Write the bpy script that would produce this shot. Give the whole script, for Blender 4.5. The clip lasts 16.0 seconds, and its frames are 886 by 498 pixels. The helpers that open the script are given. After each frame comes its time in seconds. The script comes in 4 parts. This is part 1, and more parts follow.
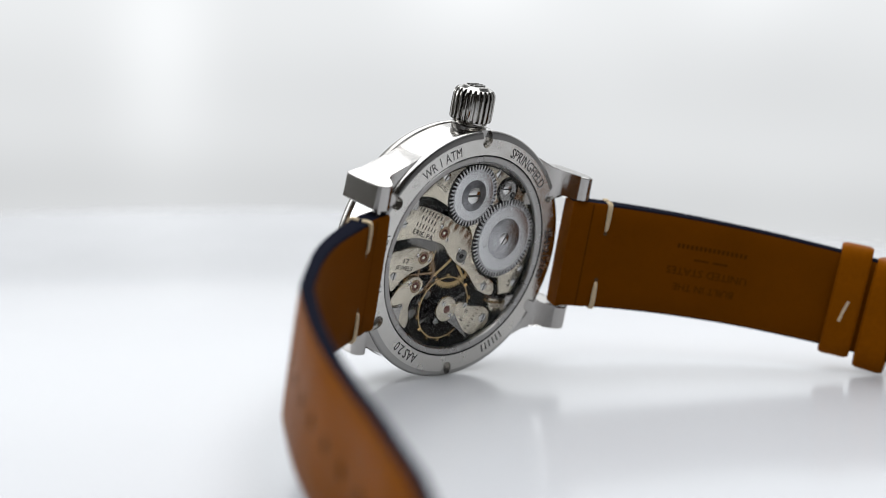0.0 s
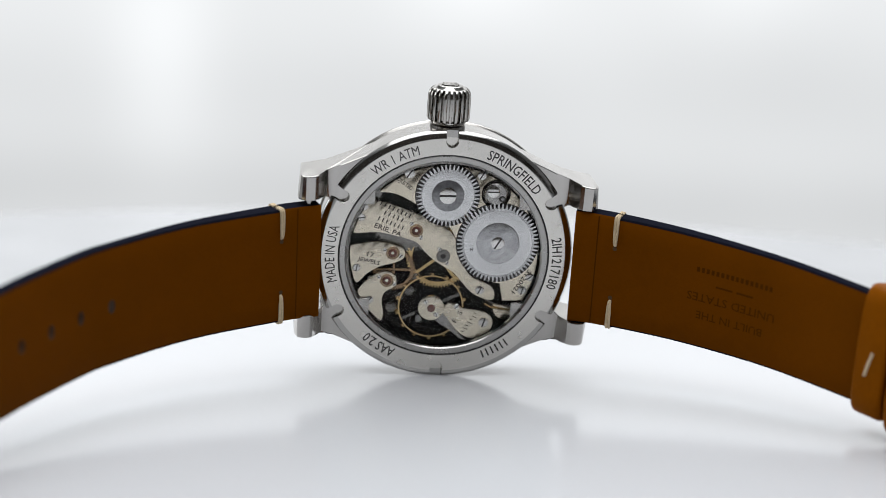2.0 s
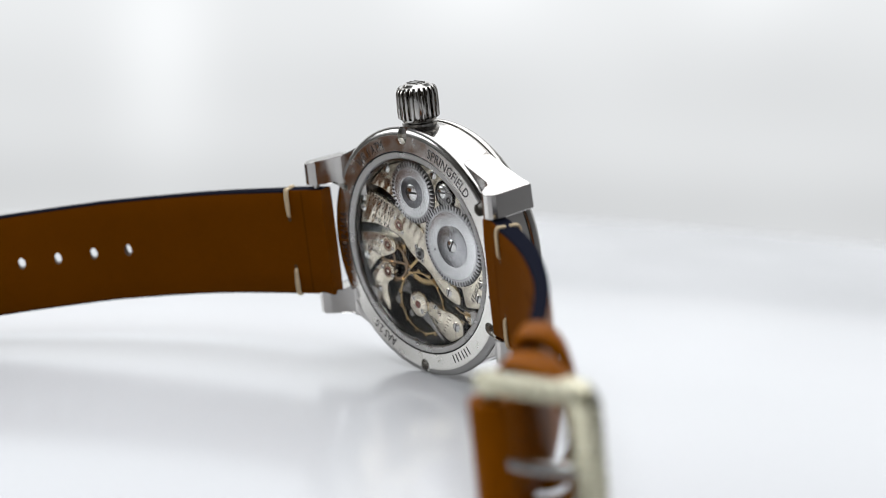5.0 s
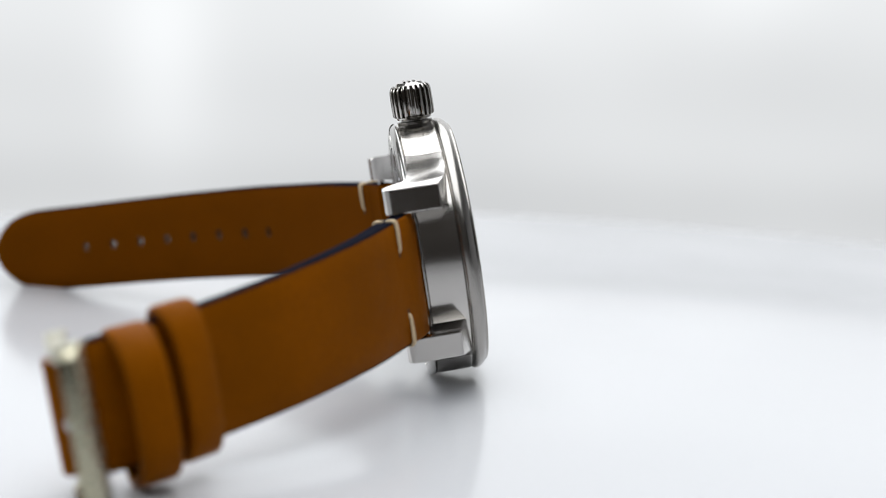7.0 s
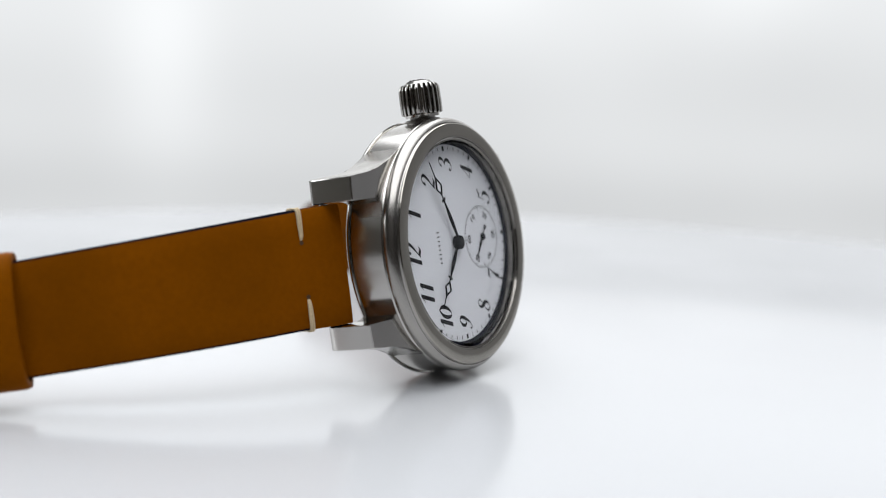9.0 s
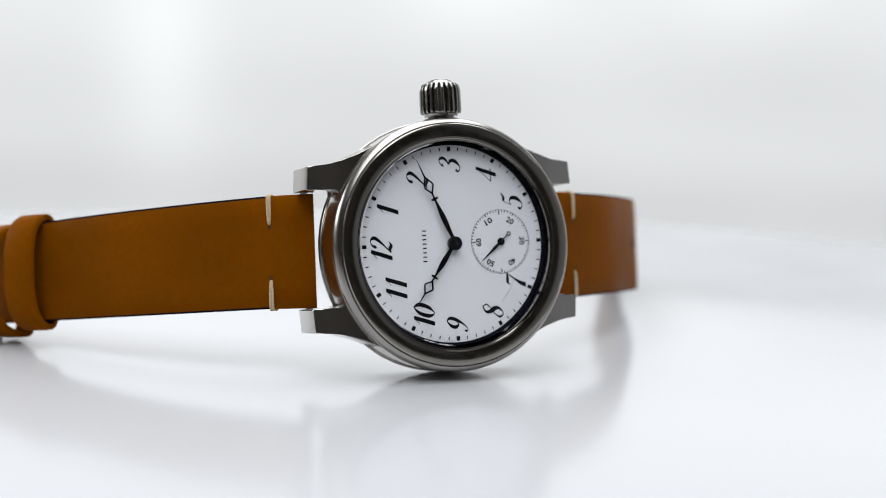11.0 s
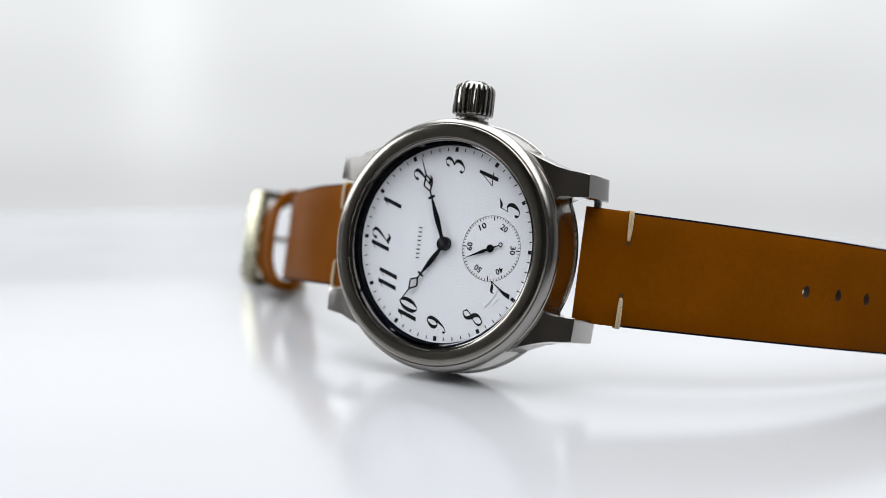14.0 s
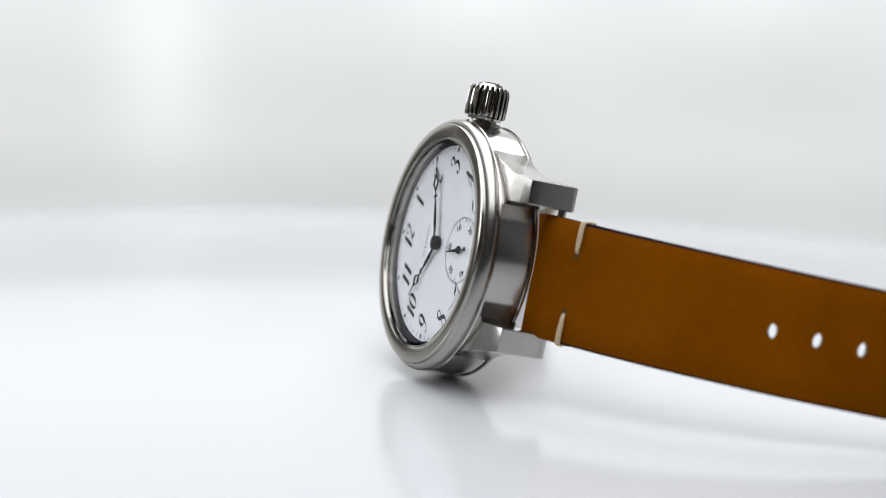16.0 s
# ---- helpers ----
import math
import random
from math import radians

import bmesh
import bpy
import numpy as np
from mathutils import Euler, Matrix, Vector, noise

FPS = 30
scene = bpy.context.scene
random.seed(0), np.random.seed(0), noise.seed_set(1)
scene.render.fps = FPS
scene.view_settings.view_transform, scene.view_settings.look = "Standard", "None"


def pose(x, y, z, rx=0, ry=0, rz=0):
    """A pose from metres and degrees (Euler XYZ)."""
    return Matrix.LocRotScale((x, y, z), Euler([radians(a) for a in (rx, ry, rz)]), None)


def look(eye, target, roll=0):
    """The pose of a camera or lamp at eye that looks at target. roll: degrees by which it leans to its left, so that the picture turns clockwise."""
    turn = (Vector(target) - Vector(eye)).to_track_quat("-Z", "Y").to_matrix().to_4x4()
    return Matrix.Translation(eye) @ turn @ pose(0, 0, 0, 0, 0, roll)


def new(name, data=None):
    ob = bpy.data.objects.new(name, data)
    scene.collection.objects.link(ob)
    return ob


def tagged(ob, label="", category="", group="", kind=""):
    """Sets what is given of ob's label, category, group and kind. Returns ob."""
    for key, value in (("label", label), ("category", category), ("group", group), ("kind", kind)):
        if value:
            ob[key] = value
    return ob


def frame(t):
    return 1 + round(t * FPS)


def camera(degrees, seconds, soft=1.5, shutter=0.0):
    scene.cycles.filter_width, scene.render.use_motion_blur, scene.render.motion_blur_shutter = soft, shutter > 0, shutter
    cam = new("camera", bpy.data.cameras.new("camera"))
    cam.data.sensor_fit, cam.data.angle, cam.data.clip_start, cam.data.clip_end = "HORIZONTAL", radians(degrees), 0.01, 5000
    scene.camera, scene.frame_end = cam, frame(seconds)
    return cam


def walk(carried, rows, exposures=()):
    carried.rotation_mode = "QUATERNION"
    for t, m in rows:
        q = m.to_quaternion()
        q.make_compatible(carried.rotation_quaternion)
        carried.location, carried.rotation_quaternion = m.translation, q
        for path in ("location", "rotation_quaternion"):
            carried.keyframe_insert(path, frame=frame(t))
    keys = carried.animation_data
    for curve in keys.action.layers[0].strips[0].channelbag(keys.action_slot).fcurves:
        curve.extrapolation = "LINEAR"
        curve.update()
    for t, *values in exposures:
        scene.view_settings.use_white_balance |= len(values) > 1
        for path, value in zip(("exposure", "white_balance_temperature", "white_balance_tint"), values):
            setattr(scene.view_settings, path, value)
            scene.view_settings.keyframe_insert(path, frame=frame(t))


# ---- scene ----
MM = 0.001
TABLE_Z = 0.00025
AXIS_Z = 0.0244          # height of the dial's middle over the turntable
SPIN = -18.1064          # degrees a second
SECONDS = 16.0

# ---- camera: fixed on a tripod, shallow focus ----
cam = camera(32.80, SECONDS, soft=0.6)
EYE = (0.0, -0.285, 0.0664)
AIM = (-0.00037, 0.0, 0.0245)
cam.data.dof.use_dof = True
cam.data.dof.focus_distance = 0.279
cam.data.dof.aperture_fstop = 10.0
walk(cam, [(0.0, look(EYE, AIM, 2.05)), (SECONDS, look(EYE, AIM, 2.05))])

# ---- light: a bright white studio, dim behind the camera ----
world = bpy.data.worlds.new("studio_world")
scene.world = world
world.use_nodes = True
world.node_tree.nodes["Background"].inputs[0].default_value = (0.90, 0.95, 1.0, 1)
world.node_tree.nodes["Background"].inputs[1].default_value = 0.05


def area_lamp(name, eye, target, wide, deep, watts, colour=(1, 1, 1)):
    data = bpy.data.lights.new(name, "AREA")
    data.shape, data.size, data.size_y, data.energy, data.color = "RECTANGLE", wide, deep, watts, colour
    ob = new(name, data)
    ob.matrix_world = look(eye, target)
    return ob


area_lamp("ceiling_softbox", (0, 0.35, 1.55), (0, 0.35, 0), 1.8, 3.7, 68.0, (0.95, 0.972, 1.0))
# unseen side light added to brighten the leather from the left
area_lamp("side_fill", (-2.30, 0.25, 0.75), (0, 0.1, 0.0), 1.5, 1.1, 23.5, (0.93, 0.965, 1.0))


# ---- materials ----
def material(name, colour, rough=0.5, metal=0.0, grain=0.0, grain_scale=400.0, bump=0.0, bump_scale=800.0, stretch=(1, 1, 1),
             vary=0.0, vary_scale=60.0, coat=0.0, spec=0.5, other=None, rough_vary=0.0, bump2=0.0, bump2_scale=170.0, tint=(1, 1, 1)):
    m = bpy.data.materials.new(name)
    m.use_nodes = True
    nt = m.node_tree
    b = nt.nodes["Principled BSDF"]
    b.inputs["Base Color"].default_value = (*colour, 1)
    b.inputs["Roughness"].default_value = rough
    b.inputs["Metallic"].default_value = metal
    b.inputs["Coat Weight"].default_value = coat
    b.inputs["Coat Roughness"].default_value = 0.05
    b.inputs["Specular IOR Level"].default_value = spec
    b.inputs["Specular Tint"].default_value = (*tint, 1)
    co = nt.nodes.new("ShaderNodeTexCoord")
    mp = nt.nodes.new("ShaderNodeMapping")
    mp.inputs["Scale"].default_value = stretch
    nt.links.new(co.outputs["Object"], mp.inputs["Vector"])

    def noise_node(scale, detail):
        n = nt.nodes.new("ShaderNodeTexNoise")
        n.inputs["Scale"].default_value, n.inputs["Detail"].default_value = scale, detail
        nt.links.new(mp.outputs[0], n.inputs["Vector"])
        return n.outputs["Fac"]

    last = None
    other = other or tuple(c * 0.55 for c in colour)
    for amount, scale, detail in ((vary, vary_scale, 3), (grain, grain_scale, 4)):
        if amount:
            ramp = nt.nodes.new("ShaderNodeMapRange")
            ramp.inputs[1].default_value, ramp.inputs[2].default_value = 0.35, 0.68
            ramp.inputs[3].default_value, ramp.inputs[4].default_value = 0.0, amount
            nt.links.new(noise_node(scale, detail), ramp.inputs[0])
            mix = nt.nodes.new("ShaderNodeMix")
            mix.data_type = "RGBA"
            nt.links.new(ramp.outputs[0], mix.inputs[0])
            if last is None:
                mix.inputs[6].default_value = (*colour, 1)
            else:
                nt.links.new(last, mix.inputs[6])
            mix.inputs[7].default_value = (*other, 1)
            last = mix.outputs[2]
    if last is not None:
        nt.links.new(last, b.inputs["Base Color"])
    if rough_vary:
        rr = nt.nodes.new("ShaderNodeMapRange")
        rr.inputs[1].default_value, rr.inputs[2].default_value = 0.3, 0.7
        rr.inputs[3].default_value, rr.inputs[4].default_value = max(0.02, rough - rough_vary), rough + rough_vary
        nt.links.new(noise_node(vary_scale * 1.7, 4), rr.inputs[0])
        nt.links.new(rr.outputs[0], b.inputs["Roughness"])
    if bump:
        bp = nt.nodes.new("ShaderNodeBump")
        bp.inputs["Strength"].default_value, bp.inputs["Distance"].default_value = bump, 0.0001
        nt.links.new(noise_node(bump_scale, 5), bp.inputs["Height"])
        nt.links.new(bp.outputs[0], b.inputs["Normal"])
        if bump2:
            wide = nt.nodes.new("ShaderNodeBump")
            wide.inputs["Strength"].default_value, wide.inputs["Distance"].default_value = bump2, 0.0006
            nt.links.new(noise_node(bump2_scale, 2), wide.inputs["Height"])
            nt.links.new(wide.outputs[0], bp.inputs["Normal"])
    return m


def glass_material(name, ior):
    m = bpy.data.materials.new(name)
    m.use_nodes = True
    b = m.node_tree.nodes["Principled BSDF"]
    b.inputs["Transmission Weight"].default_value, b.inputs["Roughness"].default_value, b.inputs["IOR"].default_value = 1.0, 0.0, ior
    return m


STEEL = material("brushed_steel", (0.49, 0.472, 0.45), 0.17, 1.0, bump=0.003, bump_scale=1500, stretch=(1, 6, 1), rough_vary=0.02, vary_scale=500)
STEEL_SATIN = material("satin_steel", (0.66, 0.64, 0.60), 0.22, 1.0, bump=0.08, bump_scale=900, rough_vary=0.08, vary_scale=200)
STEEL_POLISH = material("polished_steel", (0.42, 0.41, 0.395), 0.17, 1.0, rough_vary=0.05, vary_scale=300)
STEEL_BEZEL = material("satin_bezel_steel", (0.345, 0.33, 0.31), 0.24, 1.0, bump=0.003, bump_scale=1500, rough_vary=0.02, vary_scale=500)
# olive tint puts the leather's reflection into the buckle's colour
STEEL_BUCKLE = material("buckle_steel", (0.46, 0.435, 0.32), 0.26, 1.0, bump=0.05, bump_scale=900, rough_vary=0.06, vary_scale=250)
STEEL_CROWN = material("crown_steel", (0.46, 0.445, 0.42), 0.13, 1.0, rough_vary=0.02, vary_scale=300)
STEEL_RING = material("polished_ring_steel", (0.26, 0.245, 0.225), 0.09, 1.0, rough_vary=0.02, vary_scale=300)
STEEL_FLAT = material("polished_flat_ring_steel", (0.35, 0.33, 0.295), 0.15, 1.0, rough_vary=0.03, vary_scale=300)
# darker copy of the steel: recess shade put into colour, dark parts too
STEEL_DARK = material("dark_and_shaded_steel", (0.28, 0.27, 0.255), 0.20, 1.0, rough_vary=0.06, vary_scale=220)
LEATHER = material("tan_leather", (0.212, 0.060, 0.0009), 0.46, vary=0.50, vary_scale=48, grain=0.22, grain_scale=1100, bump=0.35, bump_scale=1700,
                   other=(0.115, 0.034, 0.0006), rough_vary=0.08, spec=0.035, bump2=0.35, tint=(1.0, 0.55, 0.15))
LEATHER_RAW = material("tan_lining_leather", (0.128, 0.036, 0.0008), 0.65, vary=0.40, vary_scale=60, grain=0.20, grain_scale=1500, bump=0.30, bump_scale=2200,
                       other=(0.088, 0.026, 0.0004), spec=0.02, tint=(1.0, 0.55, 0.15))
# strap edge paint, also the painted dark of the gap round the dial
EDGE = material("dark_edge_paint_and_gap", (0.006, 0.007, 0.013), 0.85, grain=0.3, grain_scale=900, other=(0.012, 0.012, 0.02), spec=0.01)
STAMP = material("pressed_leather", (0.062, 0.018, 0.0004), 0.8, spec=0.02)
# the shade inside punched holes is put into this dark brown
HOLE = material("hole_wall", (0.055, 0.024, 0.007), 0.8)
THREAD = material("cream_thread", (0.60, 0.48, 0.31), 0.8, grain=0.5, grain_scale=2500, bump=0.5, bump_scale=2500, other=(0.36, 0.26, 0.15))
ENAMEL = material("white_enamel", (0.92, 0.93, 0.975), 0.14, vary=0.06, vary_scale=120, other=(0.88, 0.89, 0.94), rough_vary=0.03)
SCUFF = material("pale_scuff", (0.62, 0.62, 0.66), 0.5)
PRINT = material("black_print", (0.006, 0.006, 0.009), 0.4, spec=0.15)
HAND = material("blackened_steel", (0.015, 0.015, 0.02), 0.22, 0.6)
# black fill of the engraving, also the painted dark of recesses and slots
ENGRAVE = material("engraving_and_recess_dark", (0.020, 0.019, 0.018), 0.55)
NICKEL = material("nickel_plate", (0.99, 0.91, 0.75), 0.22, 1.0, vary=0.35, vary_scale=140, grain=0.15, grain_scale=1500, other=(0.80, 0.70, 0.53),
                  bump=0.05, bump_scale=700, stretch=(1, 1, 3), rough_vary=0.08)
GEAR = material("grained_gear_steel", (0.40, 0.40, 0.41), 0.34, 1.0, vary=0.8, vary_scale=420, grain=0.6, grain_scale=1800, other=(0.15, 0.15, 0.16))
SCREW_STEEL = material("bright_screw_steel", (0.86, 0.85, 0.82), 0.16, 1.0, rough_vary=0.05, vary_scale=300)
GEAR_LIGHT = material("frosted_gear_ring", (0.97, 0.97, 0.97), 0.26, 1.0, vary=0.3, vary_scale=500, other=(0.74, 0.74, 0.75))
GEAR_DISC = material("mottled_pale_gear_steel", (0.72, 0.72, 0.73), 0.26, 1.0, vary=0.7, vary_scale=420, grain=0.6, grain_scale=1800, other=(0.42, 0.42, 0.43))
GEAR_TEETH = material("bright_gear_teeth", (0.74, 0.74, 0.74), 0.22, 1.0, vary=0.5, vary_scale=500, other=(0.38, 0.38, 0.38))
STEEL_INNER = material("dull_inner_ring_steel", (0.40, 0.39, 0.375), 0.30, 1.0, rough_vary=0.06, vary_scale=200)
GOLD = material("gilt_brass", (0.78, 0.56, 0.27), 0.25, 1.0, vary=0.3, vary_scale=300)
# near-black puts the shade below the bridges into the plate's colour
PLATE_DARK = material("mainplate_painted_shade", (0.018, 0.016, 0.014), 0.22, 1.0, vary=0.25, vary_scale=160)
JEWEL = material("garnet_jewel", (0.13, 0.045, 0.035), 0.08, coat=0.5)
SETTING = material("dull_gilt", (0.46, 0.31, 0.19), 0.25, 1.0, vary=0.3, vary_scale=400)
GLASS = glass_material("sapphire_glass", 1.22)
BACK_GLASS = glass_material("coated_sapphire_glass", 1.16)
ACRYLIC = material("white_acrylic", (0.525, 0.532, 0.548), 0.17, vary=0.05, vary_scale=7, other=(0.505, 0.512, 0.528), rough_vary=0.03, spec=0.6)
WALL_PAINT = material("white_wall_paint", (0.74, 0.75, 0.76), 0.7, vary=0.15, vary_scale=3, other=(0.66, 0.67, 0.68))
# unseen side walls, toned dark or pale to shape what the steel reflects
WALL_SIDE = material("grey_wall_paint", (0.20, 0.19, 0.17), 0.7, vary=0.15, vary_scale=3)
WALL_EAST = material("pale_reflection_wall", (0.40, 0.40, 0.41), 0.7, vary=0.15, vary_scale=3)
# near-black brown carries the dimness of the studio's unlit side
WALL_DIM = material("unlit_side_brown", (0.022, 0.016, 0.011), 0.7, vary=0.2, vary_scale=2)
# unseen floor kept dark so the upper lug ends reflect dark
FLOOR_MAT = material("dark_grey_floor", (0.05, 0.048, 0.045), 0.5, vary=0.3, vary_scale=4)


def striped(m, direction, scale, amount):
    """Broad polished stripes, as engraved on watch bridges, through the roughness and a faint relief."""
    nt = m.node_tree
    b = nt.nodes["Principled BSDF"]
    co = nt.nodes.new("ShaderNodeTexCoord")
    mp = nt.nodes.new("ShaderNodeMapping")
    mp.inputs["Rotation"].default_value = (0, radians(direction), 0)
    nt.links.new(co.outputs["Object"], mp.inputs["Vector"])
    wave = nt.nodes.new("ShaderNodeTexWave")
    wave.inputs["Scale"].default_value, wave.inputs["Distortion"].default_value = scale, 1.5
    wave.inputs["Detail"].default_value = 2.0
    nt.links.new(mp.outputs[0], wave.inputs["Vector"])
    bp = nt.nodes.new("ShaderNodeBump")
    bp.inputs["Strength"].default_value, bp.inputs["Distance"].default_value = amount, 0.0002
    nt.links.new(wave.outputs["Fac"], bp.inputs["Height"])
    nt.links.new(bp.outputs[0], b.inputs["Normal"])


striped(NICKEL, 35, 180.0, 0.18)


# ---- mesh helpers (millimetres in, metres out) ----
def part(name, bm, mat, parent=None, label="", smooth=35.0, at=None, mats=()):
    me = bpy.data.meshes.new(name)
    bmesh.ops.recalc_face_normals(bm, faces=bm.faces)
    bm.to_mesh(me)
    bm.free()
    me.transform(Matrix.Scale(MM, 4))
    for m in (mat, *mats):
        me.materials.append(m)
    me.shade_smooth()
    me.set_sharp_from_angle(angle=radians(smooth))
    ob = new(name, me)
    if parent is not None:
        ob.parent = parent
    if at is not None:
        ob.location = Vector(at) * MM
    if label:
        ob["label"] = label
    return ob


def lathe(profile, segs=96, closed=True, axis="Y"):
    """A ring turned about the axis from (radius, along) points."""
    bm = bmesh.new()
    rings = []
    for r, y in profile:
        if r < 1e-6:
            rings.append([bm.verts.new((0, y, 0) if axis == "Y" else (0, 0, y))])
            continue
        ring = []
        for k in range(segs):
            a = 2 * math.pi * k / segs
            p = (r * math.cos(a), y, r * math.sin(a)) if axis == "Y" else (r * math.cos(a), r * math.sin(a), y)
            ring.append(bm.verts.new(p))
        rings.append(ring)
    pairs = list(zip(rings, rings[1:] + rings[:1])) if closed else list(zip(rings, rings[1:]))
    for a, b in pairs:
        for k in range(segs):
            j = (k + 1) % segs
            if len(a) == 1 and len(b) == 1:
                continue
            if len(a) == 1:
                bm.faces.new((a[0], b[j], b[k]))
            elif len(b) == 1:
                bm.faces.new((a[k], a[j], b[0]))
            else:
                bm.faces.new((a[k], a[j], b[j], b[k]))
    return bm


def plate(outline, y0, y1, bevel=0.0):
    """A plate with the outline (x, z) between the depths y0 (front) and y1 (back)."""
    bm = bmesh.new()
    lo = [bm.verts.new((x, y0, z)) for x, z in outline]
    hi = [bm.verts.new((x, y1, z)) for x, z in outline]
    n = len(outline)
    bm.faces.new(lo)
    top = bm.faces.new(hi)
    for k in range(n):
        bm.faces.new((lo[k], lo[(k + 1) % n], hi[(k + 1) % n], hi[k]))
    bmesh.ops.recalc_face_normals(bm, faces=bm.faces)
    if bevel:
        bmesh.ops.bevel(bm, geom=list(top.edges), offset=bevel, segments=2, affect="EDGES", profile=0.5)
    return bm


def block(x0, x1, y0, y1, z0, z1, bevel=0.0, segs=2):
    bm = bmesh.new()
    bmesh.ops.create_cube(bm, size=1.0)
    for v in bm.verts:
        v.co = ((x0 + x1) / 2 + v.co.x * (x1 - x0), (y0 + y1) / 2 + v.co.y * (y1 - y0), (z0 + z1) / 2 + v.co.z * (z1 - z0))
    if bevel:
        bmesh.ops.bevel(bm, geom=list(bm.edges), offset=bevel, segments=segs, affect="EDGES", profile=0.5)
    return bm


def spline(points, per=8, closed=False):
    """Catmull-Rom through points of any dimension."""
    pts = [Vector(p) for p in points]
    n = len(pts)
    out = []
    for i in range(n if closed else n - 1):
        p1, p2 = pts[i], pts[(i + 1) % n]
        p0 = pts[(i - 1) % n] if closed or i else p1 * 2 - p2
        p3 = pts[(i + 2) % n] if closed or i + 2 < n else p2 * 2 - p1
        for k in range(per):
            t = k / per
            out.append(0.5 * (2 * p1 + (p2 - p0) * t + (2 * p0 - 5 * p1 + 4 * p2 - p3) * t * t + (3 * p1 - p0 - 3 * p2 + p3) * t ** 3))
    if not closed:
        out.append(pts[-1])
    return out


def tube(points, radius, sides=8, closed=False):
    """A round wire along points."""
    bm = bmesh.new()
    pts = [Vector(p) for p in points]
    n = len(pts)
    rings = []
    side = None
    for i, p in enumerate(pts):
        d = (pts[(i + 1) % n] - pts[i - 1]) if closed or 0 < i < n - 1 else (pts[1] - pts[0] if i == 0 else pts[-1] - pts[-2])
        d.normalize()
        if side is None:
            side = d.orthogonal().normalized()
        side = (side - d * side.dot(d)).normalized()
        up = d.cross(side)
        rings.append([bm.verts.new(p + (side * math.cos(a) + up * math.sin(a)) * radius) for a in (2 * math.pi * k / sides for k in range(sides))])
    for a, b in zip(rings, rings[1:] + rings[:1] if closed else rings[1:]):
        for k in range(sides):
            bm.faces.new((a[k], a[(k + 1) % sides], b[(k + 1) % sides], b[k]))
    if not closed:
        bm.faces.new(rings[0][::-1])
        bm.faces.new(rings[-1])
    return bm


def merge(*bms):
    out = bms[0]
    for other in bms[1:]:
        me = bpy.data.meshes.new("scrap")
        other.to_mesh(me)
        out.from_mesh(me)
        bpy.data.meshes.remove(me)
        other.free()
    return out


def disc_outline(x, z, r, n=24):
    return [(x + r * math.cos(2 * math.pi * k / n), z + r * math.sin(2 * math.pi * k / n)) for k in range(n)]


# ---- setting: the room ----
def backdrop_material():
    """A far white wall that glows by itself, its bright patches and grey bands painted in."""
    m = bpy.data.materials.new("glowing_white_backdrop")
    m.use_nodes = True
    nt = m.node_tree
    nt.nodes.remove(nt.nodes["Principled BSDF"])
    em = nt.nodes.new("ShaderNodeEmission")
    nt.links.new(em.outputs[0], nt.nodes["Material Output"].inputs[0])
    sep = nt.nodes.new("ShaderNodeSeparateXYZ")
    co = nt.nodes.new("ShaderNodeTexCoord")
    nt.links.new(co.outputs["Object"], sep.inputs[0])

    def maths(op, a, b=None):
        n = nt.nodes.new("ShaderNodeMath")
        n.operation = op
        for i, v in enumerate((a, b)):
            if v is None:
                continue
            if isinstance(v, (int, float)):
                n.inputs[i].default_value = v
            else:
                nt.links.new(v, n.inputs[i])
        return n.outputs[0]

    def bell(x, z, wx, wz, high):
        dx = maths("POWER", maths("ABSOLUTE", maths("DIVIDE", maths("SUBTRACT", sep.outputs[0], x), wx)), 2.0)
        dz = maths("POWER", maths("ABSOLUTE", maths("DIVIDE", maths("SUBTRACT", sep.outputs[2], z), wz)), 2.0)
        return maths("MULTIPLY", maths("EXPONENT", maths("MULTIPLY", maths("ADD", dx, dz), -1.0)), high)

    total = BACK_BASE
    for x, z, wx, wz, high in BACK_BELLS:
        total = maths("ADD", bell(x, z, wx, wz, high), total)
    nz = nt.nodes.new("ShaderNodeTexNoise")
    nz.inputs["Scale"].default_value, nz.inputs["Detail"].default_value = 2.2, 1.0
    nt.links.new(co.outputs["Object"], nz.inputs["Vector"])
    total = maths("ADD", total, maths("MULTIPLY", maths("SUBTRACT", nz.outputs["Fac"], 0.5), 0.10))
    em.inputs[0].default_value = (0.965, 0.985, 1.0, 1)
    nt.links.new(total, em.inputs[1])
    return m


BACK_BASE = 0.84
# painted patches (x, z, widths, strength); the last, out of view, brightens the turntable
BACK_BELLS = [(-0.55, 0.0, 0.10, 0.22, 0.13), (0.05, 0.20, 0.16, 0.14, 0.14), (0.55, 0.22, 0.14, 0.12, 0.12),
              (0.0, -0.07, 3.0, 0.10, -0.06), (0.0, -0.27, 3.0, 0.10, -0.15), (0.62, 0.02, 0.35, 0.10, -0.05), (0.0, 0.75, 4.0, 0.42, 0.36)]


